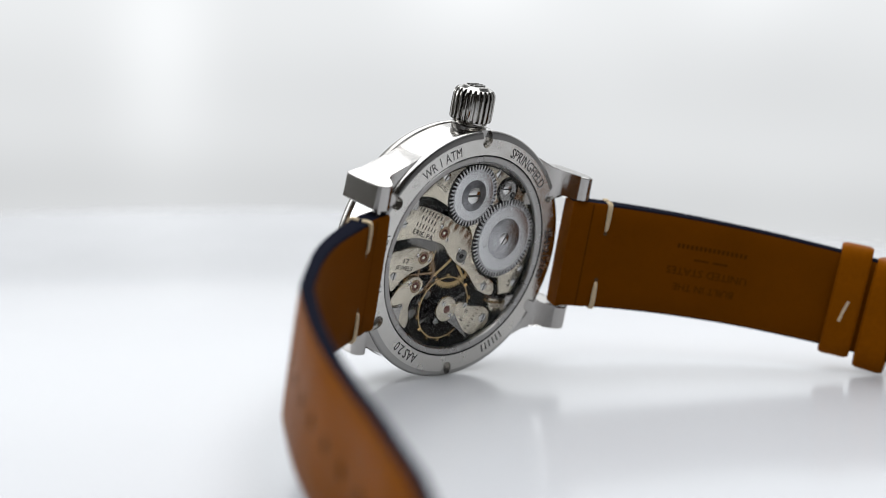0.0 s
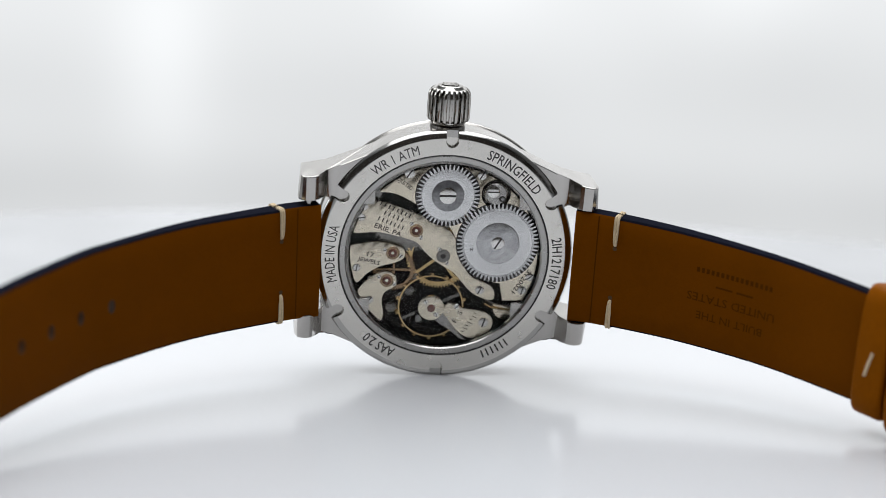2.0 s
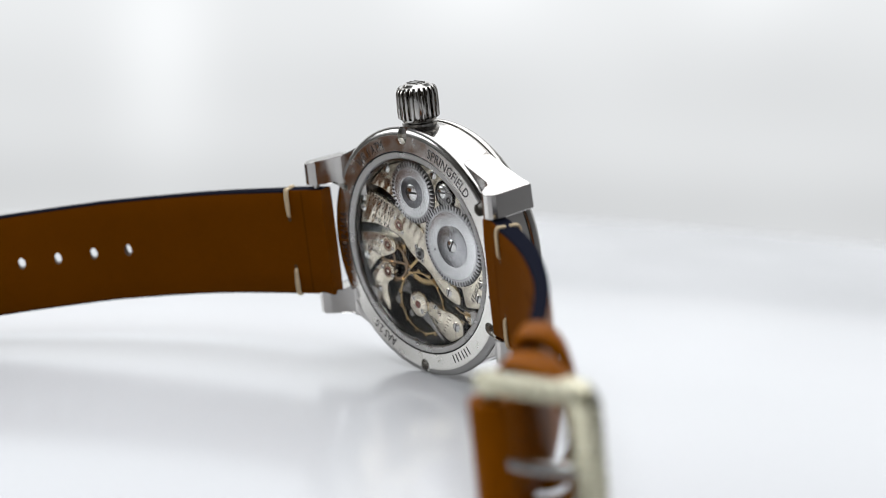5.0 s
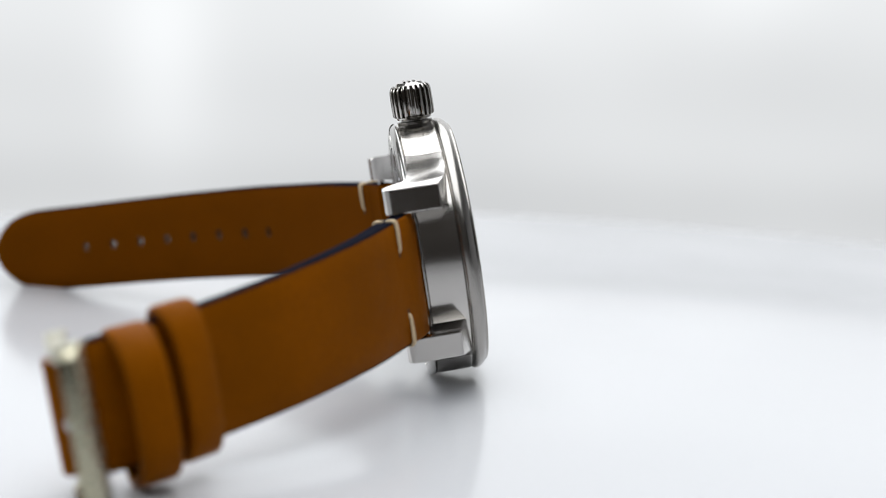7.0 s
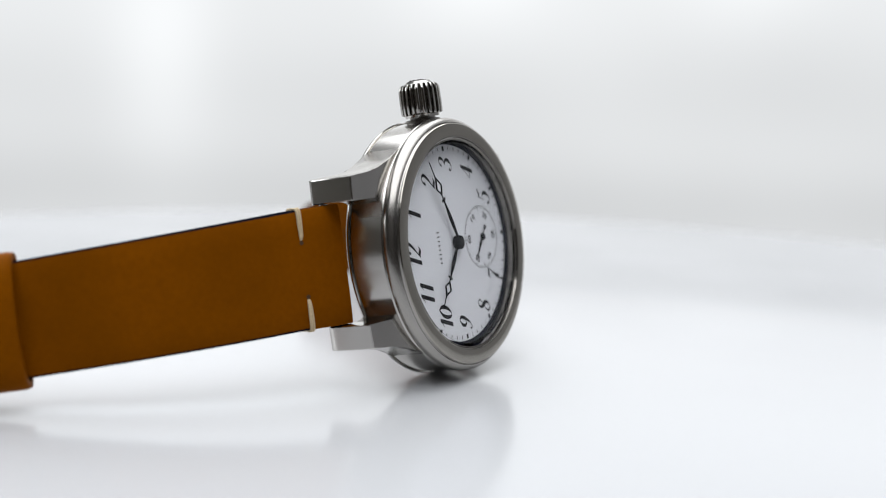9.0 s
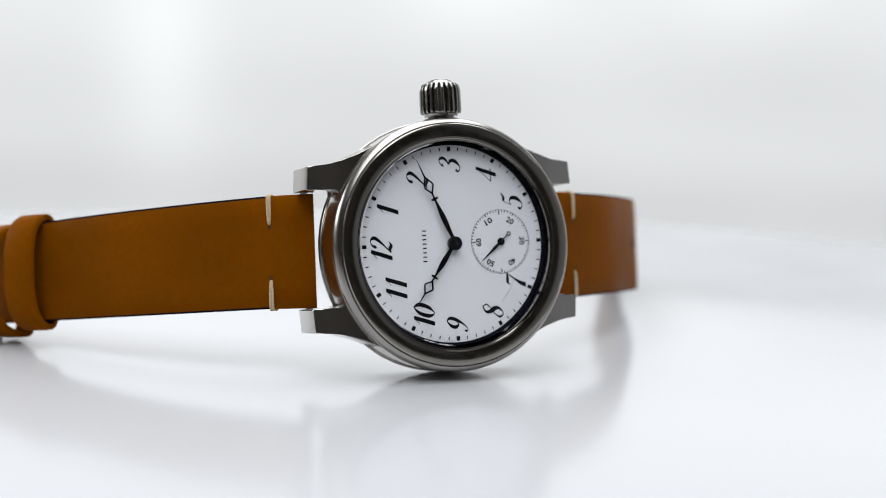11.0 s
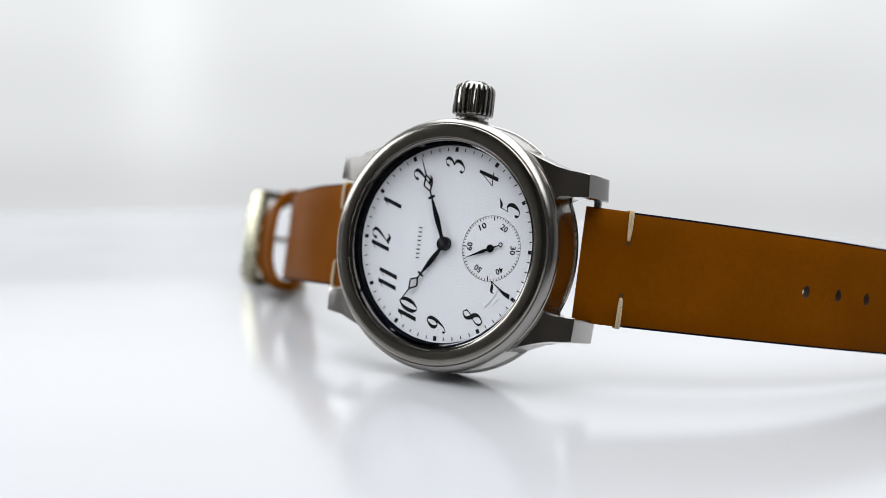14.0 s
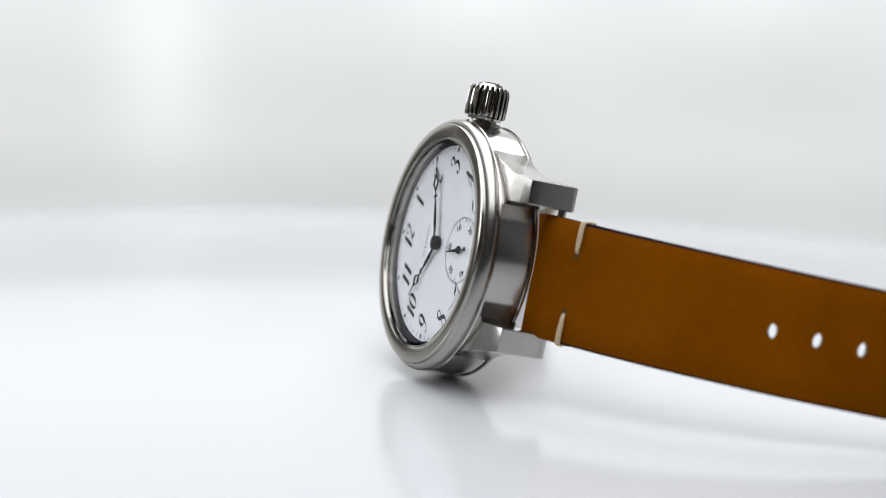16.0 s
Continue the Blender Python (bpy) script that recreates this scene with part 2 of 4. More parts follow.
def setting():
    def slab(name, x0, x1, y0, y1, z0, z1, mat, label):
        k = 1000.0
        return tagged(part(name, block(x0 * k, x1 * k, y0 * k, y1 * k, z0 * k, z1 * k), mat), label, "wall", kind="structure")
    slab("backdrop", -2.4, 2.4, 2.60, 2.66, -0.8, 1.9, backdrop_material(), "white wall with painted glow, out of focus")
    slab("wall_south", -2.4, 2.4, -2.06, -2.0, -0.8, 1.9, WALL_DIM, "unseen near-black brown wall standing for the studio's unlit side")
    slab("wall_west", -2.46, -2.4, -2.0, 2.6, -0.8, 1.9, WALL_SIDE, "unseen warm-grey wall toned dark for the steel's reflections")
    slab("wall_east", 2.4, 2.46, -2.0, 2.6, -0.8, 1.9, WALL_EAST, "unseen grey wall toned pale for the steel's reflections")
    # unseen frame added round the side light; the wall has no opening
    window = tagged(new("fill_frame"), "unseen white frame added round the side fill lamp", "window", kind="structure")
    for name, y0, y1, z0, z1 in (("fill_frame_sill", -560, 1060, 140, 200), ("fill_frame_head", -560, 1060, 1300, 1360), ("fill_frame_jamb", -560, -500, 200, 1300),
                                 ("fill_frame_jamb", 1000, 1060, 200, 1300)):
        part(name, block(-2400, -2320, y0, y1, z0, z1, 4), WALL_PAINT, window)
    tagged(slab("ceiling", -2.4, 2.4, -2.0, 2.6, 1.9, 1.96, WALL_PAINT, "plain white painted studio ceiling"), category="ceiling")
    tagged(slab("floor", -2.4, 2.4, -2.0, 2.6, -0.86, -0.8, FLOOR_MAT, "unseen dark grey floor toned for the lugs' reflections"), category="floor")


setting()


def turntable():
    root = tagged(new("turntable"), "round white glossy acrylic turntable under the watch", "turntable")
    top = [(0, 0), (255.0, 0), (256.6, -0.6), (257.2, -2.0), (257.2, -6.0), (256, -7.4), (0, -7.4)]
    part("platter", lathe(top, 192, closed=False, axis="Z"), ACRYLIC, root)
    base = [(0, -7.4), (90, -7.4), (92, -9), (92, -36), (90, -38), (0, -38)]
    part("motor_base", lathe(base, 96, closed=False, axis="Z"), ACRYLIC, root)
    return root


def table():
    root = tagged(new("table"), "plain white studio table under the turntable", "table")
    part("tabletop", block(-300, 300, -262, 262, -68, -38, 2), WALL_PAINT, root)
    for x in (-270, 270):
        for y in (-232, 232):
            part("leg", block(x - 22, x + 22, y - 22, y + 22, -800, -68, 2), WALL_PAINT, root)
    return root


disc = turntable()
table()
watch = tagged(new("wrist_watch"), "steel wristwatch on a tan leather strap, standing on its edge", "watch")


# ---- the watch's case ----
def lug_height(x):
    """How far a lug's outer side stands from the strap's middle line at x."""
    knots = ((12, 20.3), (13.5, 19.5), (15, 18.75), (18, 17.4), (21, 16.35), (23.5, 15.8), (25, 15.65), (28.5, 15.5))
    for (xa, za), (xb, zb) in zip(knots, knots[1:]):
        if x <= xb:
            return za + (zb - za) * max(0.0, (x - xa)) / (xb - xa)
    return 15.5


def lug_root(x):
    """The rounded inner corner where a lug grows out of the case band."""
    u = min(1.0, max(0.0, (23.0 - x) / 1.8))
    return 1.8 * (1.0 - math.sqrt(1.0 - u * u))


def lug_mesh(sx, sz):
    front = spline([(13.5, -8.2), (18, -8.0), (21.2, -7.5), (22.2, -7.27), (23.0, -7.05), (25.6, -6.2)], 4)
    end = [(27.45, -5.75), (27.55, -5.5), (27.7, 2.1)]
    tip = [(25.7 + 2.0 * math.cos(a), 2.1 + 2.0 * math.sin(a)) for a in (radians(d) for d in (25, 50, 75, 100, 125, 150))]
    back = [(23.3, 1.2), (22.7, 0.3), (22.3, -0.25), (21.9, -0.5), (21.5, -0.65), (21.2, -0.75), (20, -0.9), (13.5, -1.0)]
    loop = [(p[0], p[1]) for p in front] + end + tip + back
    bm = bmesh.new()
    inner = [bm.verts.new((sx * x, y, sz * (11.05 - lug_root(x)))) for x, y in loop]
    outer = [bm.verts.new((sx * (x - 0.34 * max(0.0, min(1.0, x - 26.5))), y, sz * lug_height(x))) for x, y in loop]
    n = len(loop)
    fi = bm.faces.new(inner)
    fo = bm.faces.new(outer)
    for k in range(n):
        bm.faces.new((inner[k], inner[(k + 1) % n], outer[(k + 1) % n], outer[k]))
    bmesh.ops.bevel(bm, geom=list(set(fi.edges) | set(fo.edges)), offset=0.22, segments=2, affect="EDGES", profile=0.5)
    return bm


def case():
    # middle band
    band = [(20.5, -1.3), (23.75, -1.3), (23.95, -1.5), (24.0, -4.5), (23.95, -8.0), (23.7, -8.3), (20.5, -8.3)]
    part("case_band", lathe(band, 160), STEEL, watch, "brushed steel case band")
    # bezel: rounded shoulder, step, flat inner ring, inner wall
    bezel = [(20.5, -8.3), (23.8, -8.3), (23.85, -8.42), (24.1, -8.65), (24.2, -9.0), (24.18, -9.4), (24.05, -9.8), (23.85, -10.15), (23.55, -10.5), (23.2, -10.75),
             (23.05, -10.72), (22.98, -10.85), (22.95, -11.1), (22.82, -11.28), (22.6, -11.36), (20.45, -11.42), (20.25, -11.34),
             (20.15, -11.0), (19.95, -10.92), (19.85, -11.0), (19.72, -10.96), (19.65, -10.5), (19.55, -8.9), (19.5, -8.35), (20.5, -8.3)]
    bm = lathe(bezel, 192)
    for f in bm.faces:
        c = f.calc_center_median()
        r = math.hypot(c.x, c.z)
        f.material_index = 1 if r < 20.35 else 2 if r < 22.9 else 0
    part("bezel", bm, STEEL_BEZEL, watch, "smooth satin steel bezel with a flat front ring", mats=(STEEL_RING, STEEL_FLAT), smooth=24)
    # black ring added to put the gap's shadow round the dial into colour
    part("dial_gasket", lathe([(18.86, -8.95), (19.5, -9.0), (19.5, -8.4), (18.86, -8.4)], 128), EDGE, watch, "black ring painting the shaded gap round the dial")
    part("crystal", lathe([(0, -11.2), (8, -11.17), (16, -11.0), (19.45, -10.75), (19.2, -10.25), (0, -10.35)], 96, closed=False), GLASS, watch,
         "clear domed glass crystal").visible_shadow = False
    # case back ring, cut by six slots
    ring = [(18.35, -1.25), (24.15, -1.25), (24.3, -1.1), (24.3, -0.9), (24.05, -0.45), (23.65, -0.2), (23.15, -0.06), *((22.95 - 0.13 * k, 0.0) for k in range(17)), (19.85, 0.0), (19.75, -0.2), (19.6, -0.2), (19.5, -0.08), (18.55, -0.22), (18.35, -0.45), (18.35, -0.9)]
    back = part("case_back", slotted_ring(ring, 22.35, 1.1, 1440), STEEL_SATIN, watch, "steel case back ring with six slots", smooth=30, mats=(STEEL_POLISH, ENGRAVE, STEEL_INNER))
    part("back_crystal", lathe([(0, -0.45), (17, -0.5), (18.3, -0.62), (18.3, -1.1), (0, -1.1)], 96, closed=False), BACK_GLASS, watch,
         "flat glass window of the case back").visible_shadow = False
    part("back_gasket_ring", lathe([(18.05, -1.3), (18.6, -1.3), (18.6, -1.12), (18.15, -1.12)], 96), STEEL_DARK, watch)
    for sx in (-1, 1):
        for sz in (-1, 1):
            lug = part("lug", lug_mesh(sx, sz), STEEL, watch, "brushed steel lug with a drilled tip", smooth=18)
            # no hole is cut: a dark disc carries its shade as colour
            hole = lathe([(0.0, 15.51), (0.62, 15.51), (0.62, 15.56), (0.0, 15.56)], 20, closed=False, axis="Z")
            for v in hole.verts:
                v.co = (v.co.x + sx * 25.7, v.co.y + 2.1, v.co.z * sz)
            part("bar_hole", hole, ENGRAVE, lug, "dark disc painted as a drilled hole")
        bar = lathe([(0, -11.0), (0.75, -11.0), (0.75, 11.0), (0, 11.0)], 20, closed=False, axis="Z")
        for v in bar.verts:
            v.co += Vector((sx * 25.7, 2.1, 0))
        part("spring_bar", bar, STEEL_POLISH, watch)
    return back


def slotted_ring(profile, depth, half, segs):
    """A turned ring whose outer back edge has six round-ended slots."""
    bm = lathe(profile, segs)
    for f in bm.faces:
        c = f.calc_center_median()
        r = math.hypot(c.x, c.z)
        f.material_index = 1 if r > 22.96 else 0 if r > 19.8 else 2 if r > 19.55 else 3
    for v in bm.verts:
        r = math.hypot(v.co.x, v.co.z)
        a = math.atan2(v.co.z, v.co.x)
        k = round((a - math.pi / 6) / (math.pi / 3))
        centre = math.pi / 6 + k * math.pi / 3
        across = r * math.sin(a - centre)
        along = r * math.cos(a - centre)
        if v.co.y > -1.0 and abs(across) < half and r > 19.6:
            inner = depth - math.sqrt(max(0.0, half * half - across * across))
            if along > inner:
                v.co.y = min(v.co.y, -0.98)
    return bm


def crown():
    segs, flutes = 264, 22
    bm = bmesh.new()
    zs = [(24.3, 3.0, 0), (24.3, 3.25, 0), (24.75, 3.35, 0), (24.8, 3.65, 0), (24.9, 3.86, 1.0), (25.2, 3.97, 1.0), (27.2, 4.0, 1.0), (29.3, 3.96, 1.0),
          (30.0, 3.85, 1.0), (30.5, 3.55, 0.6), (30.7, 3.3, 0.3), (30.7, 2.75, 0), (30.85, 2.6, 0), (31.2, 2.35, 0), (31.3, 1.7, 0)]
    rings = []
    for z, r, f in zs:
        ring = []
        for k in range(segs):
            a = 2 * math.pi * k / segs
            w = min(1.0, max(0.0, (math.cos(a * flutes) + 0.05) * 2.2))
            rr = r - f * 0.7 * w
            ring.append(bm.verts.new((rr * math.cos(a), rr * math.sin(a), z)))
        rings.append(ring)
    for a, b in zip(rings, rings[1:]):
        for k in range(segs):
            bm.faces.new((a[k], a[(k + 1) % segs], b[(k + 1) % segs], b[k]))
    bm.faces.new(rings[0][::-1])
    bm.faces.new(rings[-1])
    bm.transform(Matrix.Translation((0.55, -5.1, 0)))
    knob = part("crown", bm, STEEL_CROWN, watch, "fluted steel winding crown", smooth=40)
    stem = lathe([(0, 22.6), (3.3, 22.6), (3.3, 23.9), (2.5, 24.0), (2.5, 24.4), (0, 24.4)], 48, closed=False, axis="Z")
    stem.transform(Matrix.Translation((0.55, -5.1, 0)))
    part("crown_tube", stem, STEEL_DARK, watch)
    for x0, x1, w in ((-1.35, 1.35, -0.9), (-1.6, 1.6, 0.0), (-1.35, 1.35, 0.9)):
        mark = block(x0 + 0.55, x1 + 0.55, -5.1 + w - 0.22, -5.1 + w + 0.22, 31.25, 31.5, 0.05, 1)
        part("crown_emblem_bar", mark, STEEL_DARK, knob, "raised plain bar on the crown")
    return knob


case()
crown()


# ---- the strap ----
LONG_PATH = [(24.0, 1.3), (27.0, 2.4), (31.6, 4.8), (46.4, 14.8), (59.1, 27.5), (63.5, 33.4), (71.0, 46.3), (76.5, 58.3), (81.5, 71.5), (86.2, 83.0), (90.8, 95.5)]
SHORT_PATH = [(24.0, 1.3), (27.0, 2.3), (31.0, 4.4), (43.0, 11.2), (56.0, 21.6), (65.8, 32.6), (71.2, 40.0), (74.6, 47.0), (76.4, 52.0)]


class Band:
    """A strap that follows a plan line; across is the crown's direction."""

    def __init__(self, path, sx, half0, half1, thick0, thick1, twist=0.0):
        self.pts = spline(path, 40)
        self.sx, self.half0, self.half1, self.thick0, self.thick1, self.twist = sx, half0, half1, thick0, thick1, twist
        self.run = [0.0]
        for a, b in zip(self.pts, self.pts[1:]):
            self.run.append(self.run[-1] + (b - a).length)
        self.length = self.run[-1]

    def frame_at(self, s):
        s = min(max(s, 0.0), self.length)
        i = min(max(int(np.searchsorted(self.run, s)) - 1, 0), len(self.pts) - 2)
        u = (s - self.run[i]) / max(1e-9, self.run[i + 1] - self.run[i])
        p = self.pts[i].lerp(self.pts[i + 1], u)
        d = (self.pts[min(i + 2, len(self.pts) - 1)] - self.pts[max(i - 1, 0)]).normalized()
        return p, d, Vector((d.y, -d.x))          # the last one points outwards

    def half(self, s):
        return self.half0 + (self.half1 - self.half0) * min(1.0, max(0.0, s) / self.length)

    def thick(self, s):
        u = min(1.0, max(0.0, s - 6) / 30.0)
        return self.thick0 + (self.thick1 - self.thick0) * u

    def place(self, s, w, h):
        """h: -1 inner face, 1 outer face; past that in half thicknesses."""
        p, d, n = self.frame_at(s)
        q = p + n * (h * self.thick(s) / 2)
        return Vector((self.sx * q.x, q.y, w + self.twist * max(0.0, s - 9.0)))


def strap_mesh(band, holes, hole_w, hole_l, tip, start=0.0):
    """Body with holes (three materials: outer, inner, edge)."""
    bm = bmesh.new()
    cell = 1.6
    cuts = set()
    s = start
    while s < band.length:
        cuts.add(round(s, 3))
        s += 2.0
    for h in holes:
        cuts = {c for c in cuts if abs(c - h) > cell + 0.15}
        cuts |= {round(h - cell, 3), round(h + cell, 3)}
    cuts.add(round(band.length, 3))
    if tip:
        k = 0.25
        while k < 12:
            c = band.length - k
            cuts.add(round(c, 3))
            k *= 1.5
    cuts = sorted(cuts)

    def limit(s):
        h = band.half(s)
        if tip:
            u = (band.length - s) / 13.0
            if u < 1:
                h *= max(0.03, math.sqrt(max(0.0, 1 - (1 - u) ** 2.0)))
        return h

    grid = {}

    def vert(s, w, side):
        key = (round(s, 3), round(w, 4), side)
        if key not in grid:
            lim = limit(s)
            soft = 1.0 - 0.22 * max(0.0, (abs(w) / lim - 0.95) / 0.05) if lim > 0 else 1
            grid[key] = bm.verts.new(band.place(s, w, side * soft))
        return grid[key]

    def row(s):
        lim = limit(s)
        c = min(cell, lim * 0.25)
        return [-lim, -lim * 0.965, -lim * 0.6, -c, c, lim * 0.6, lim * 0.965, lim]

    def face(vs, m):
        vs = list(dict.fromkeys(vs))
        if len(vs) > 2:
            f = bm.faces.new(vs)
            f.material_index = m

    for a, b in zip(cuts, cuts[1:]):
        hole = next((h for h in holes if abs((a + b) / 2 - h) < 0.3), None)
        ra, rb = row(a), row(b)
        for side, m in ((1, 0), (-1, 1)):
            for k in range(7):
                if k == 3 and hole is not None:
                    corners = [vert(a, ra[3], side), vert(b, rb[3], side), vert(b, rb[4], side), vert(a, ra[4], side)]
                    ring = []
                    for j in range(12):
                        t = math.radians(225 - 30 * j)
                        ring.append(("h%s" % hole, j, side))
                        if ring[-1] not in grid:
                            grid[ring[-1]] = bm.verts.new(band.place(hole + hole_l * math.cos(t), hole_w * math.sin(t), side))
                    ring = [grid[r] for r in ring]
                    # corners run 225, 315, 45, 135 degrees as (s, w); the ring starts at 225 and goes backwards
                    order = [corners[0], corners[3], corners[2], corners[1]]
                    for q in range(4):
                        c0, c1 = order[q], order[(q + 1) % 4]
                        p = [ring[(3 * q + e) % 12] for e in range(4)]
                        for tri in ((c0, p[0], p[1]), (c0, p[1], c1), (c1, p[1], p[2]), (c1, p[2], p[3])):
                            face(tri, m)
                else:
                    face((vert(a, ra[k], side), vert(b, rb[k], side), vert(b, rb[k + 1], side), vert(a, ra[k + 1], side)), 2 if k in (0, 6) and a > 7 else m)
        for k in (0, 7):
            face((vert(a, ra[k], 1), vert(b, rb[k], 1), vert(b, rb[k], -1), vert(a, ra[k], -1)), 2)
        if hole is not None:
            for j in range(12):
                face((grid["h%s" % hole, j, 1], grid["h%s" % hole, (j + 1) % 12, 1], grid["h%s" % hole, (j + 1) % 12, -1], grid["h%s" % hole, j, -1]), 3)
    for s, flip in ((cuts[0], 1), (cuts[-1], -1)):
        r = row(s)
        for k in range(7):
            face((vert(s, r[k], 1), vert(s, r[k + 1], 1), vert(s, r[k + 1], -1), vert(s, r[k], -1)), 2 if s > 1 else 0)
    return bm


def stitch(band, s, side_w, parent):
    """A long cream thread that wraps the strap's edge and dives into it."""
    wrap = math.copysign(1, side_w)
    top = band.half(s) + 0.12
    for h in (1.0, -1.0):
        for ds in (-0.22, 0.22):
            pts = [(s + ds * 1.1, top * wrap, h * 0.2), (s + ds * 1.1, (top - 0.05) * wrap, h * 0.95), (s + ds * 1.1, (top - 1.2) * wrap, h * 1.13),
                   (s + ds, (top - 3.2) * wrap, h * 1.13), (s + ds * 0.5, (top - 5.0) * wrap, h * 1.10), (s, (top - 5.6) * wrap, h * 0.8)]
            line = spline([band.place(*p) for p in pts], 4)
            part("stitch", tube(line, 0.26, 7), THREAD, parent, "cream waxed thread stitch")


def punch(band, s, w, parent):
    # flat dark dots paint the shade of the thread's holes
    for h in (1, -1):
        dot = [band.place(s + 0.42 * math.cos(a), w + 0.42 * math.sin(a), h * 1.02) for a in (2 * math.pi * k / 12 for k in range(12))]
        bm = bmesh.new()
        bm.faces.new([bm.verts.new(p) for p in dot])
        part("stitch_hole", bm, HOLE, parent)


def fold_seam(band, s, parent):
    bm = bmesh.new()
    for w0, w1 in ((-band.half(s) * 0.98, band.half(s) * 0.98),):
        vs = [bm.verts.new(band.place(s + ds, w, -1.03)) for ds, w in ((0, w0), (0.25, w0), (0.25, w1), (0, w1))]
        bm.faces.new(vs)
    part("lining_seam", bm, STAMP, parent)


def straps():
    long_band = Band(LONG_PATH, 1, 10.85, 9.7, 3.9, 2.3, 0.012)
    short_band = Band(SHORT_PATH, -1, 10.85, 9.6, 3.9, 2.5, -0.034)
    first = 44.0
    holes = [first + 7.25 * k for k in range(8)]
    long_strap = part("hole_strap", strap_mesh(long_band, holes, 1.25, 0.75, True), LEATHER, watch, "tan leather strap half with eight holes",
                      smooth=50, mats=(LEATHER_RAW, EDGE, HOLE))
    short_strap = part("buckle_strap", strap_mesh(short_band, [], 1, 1, False), LEATHER, watch, "tan leather strap half with a buckle",
                       smooth=50, mats=(LEATHER_RAW, EDGE, HOLE))
    for band, ob in ((long_band, long_strap), (short_band, short_strap)):
        for w in (1, -1):
            stitch(band, 8.2, w, ob)
            punch(band, 8.2, w * (band.half(8.2) - 5.9), ob)
        fold_seam(band, 4.6, ob)
    # keeper loops
    for s, deep, label in ((short_band.length - 15.2, (4.4, 6.1), "tan leather keeper loop"), (short_band.length - 7.9, (7.9, 8.3), "tan leather keeper loop")):
        loop = part("keeper", keeper_mesh(short_band, s, deep, 1.2 if deep[0] > 5 else 0.0), LEATHER, short_strap, label, smooth=50)
        if deep[0] > 5:      # the loose keeper has no stitch
            continue
        p, d, n = short_band.frame_at(s)
        q = p - n * (short_band.thick(s) / 2 + 1.62)
        mid = short_band.twist * (s - 9.0) - 1.5
        a, b = q - d * 0.5, q + d * 0.5
        part("keeper_stitch", tube([(-a.x, a.y, mid - 2.2), (-q.x, q.y - 0.1, mid), (-b.x, b.y, mid + 2.2)], 0.34, 7), THREAD, loop, "cream thread stitch")
    return long_band, short_band, long_strap, short_strap


def keeper_mesh(band, s, deep, drop=0.0):
    """A closed leather loop round the strap, bulging outwards by deep[0] to deep[1]."""
    p, d, n = band.frame_at(s)
    half, t = band.half(s) + 0.7, band.thick(s) / 2
    outer, inner = [], []
    for k in range(40):
        a = 2 * math.pi * k / 40
        c, q = math.cos(a), math.sin(a)
        w = math.copysign(abs(c) ** (0.72 if q > 0 else 0.5), c)
        e = math.copysign(abs(q) ** (0.95 if q > 0 else 0.75), q)
        outer.append((w * (half + 1.1), e))
        inner.append((w * (half - 0.1), e))
    bm = bmesh.new()
    rings = []
    for ds, loop, grow in ((-3.0, inner, 0), (-3.05, outer, -0.55), (-2.85, outer, -0.2), (-2.3, outer, 0), (2.3, outer, 0), (2.85, outer, -0.2), (3.05, outer, -0.55), (3.0, inner, 0)):
        ring = []
        for w, e in loop:
            bulge = deep[0] + (deep[1] - deep[0]) * (ds + 3.0) / 6.0
            if loop is outer:
                h = e * bulge + 0.9 if e > 0 else e * (t + 1.6)
            else:
                h = e * bulge * 0.93 if e > 0 else e * (t + 1.6) * 0.55
            q = p + d * ds + n * (h + grow * (1 if h > 0 else -1))
            ring.append(bm.verts.new((band.sx * q.x, q.y, w * (1.0 if loop is inner or abs(ds) < 2.5 else 0.985) + band.twist * (s - 9.0) - drop)))
        rings.append(ring)
    for a, b in zip(rings, rings[1:] + rings[:1]):
        for k in range(40):
            bm.faces.new((a[k], a[(k + 1) % 40], b[(k + 1) % 40], b[k]))
    return bm


def buckle(band, parent):
    p, d, n = band.frame_at(band.length)
    # leather roll round the bar
    bar = Vector((band.sx * (p.x + 0.8), p.y + 1.2))
    root = part("buckle", buckle_frame(bar, band.twist * (band.length - 9.0)), STEEL_BUCKLE, parent, "brushed warm-grey steel pin buckle, the leather's reflection in its tint")
    low = band.twist * (band.length - 9.0)
    tongue = spline([(bar.x, bar.y, low), (bar.x - 5, bar.y - 0.4, low), (bar.x - 10, bar.y - 2.4, low), (bar.x - 12.6, bar.y - 4.6, low)], 6)
    part("tongue", tube(tongue, 0.85, 10), STEEL_POLISH, root, "steel buckle tongue")
    loop = lathe([(1.3, -8.2), (2.6, -8.2), (2.75, -8.0), (2.75, 8.0), (2.6, 8.2), (1.3, 8.2)], 32, axis="Z")
    loop.transform(Matrix.Translation((bar.x, bar.y, low)))
    part("bar_fold", loop, LEATHER, parent, "strap end folded round the buckle bar")


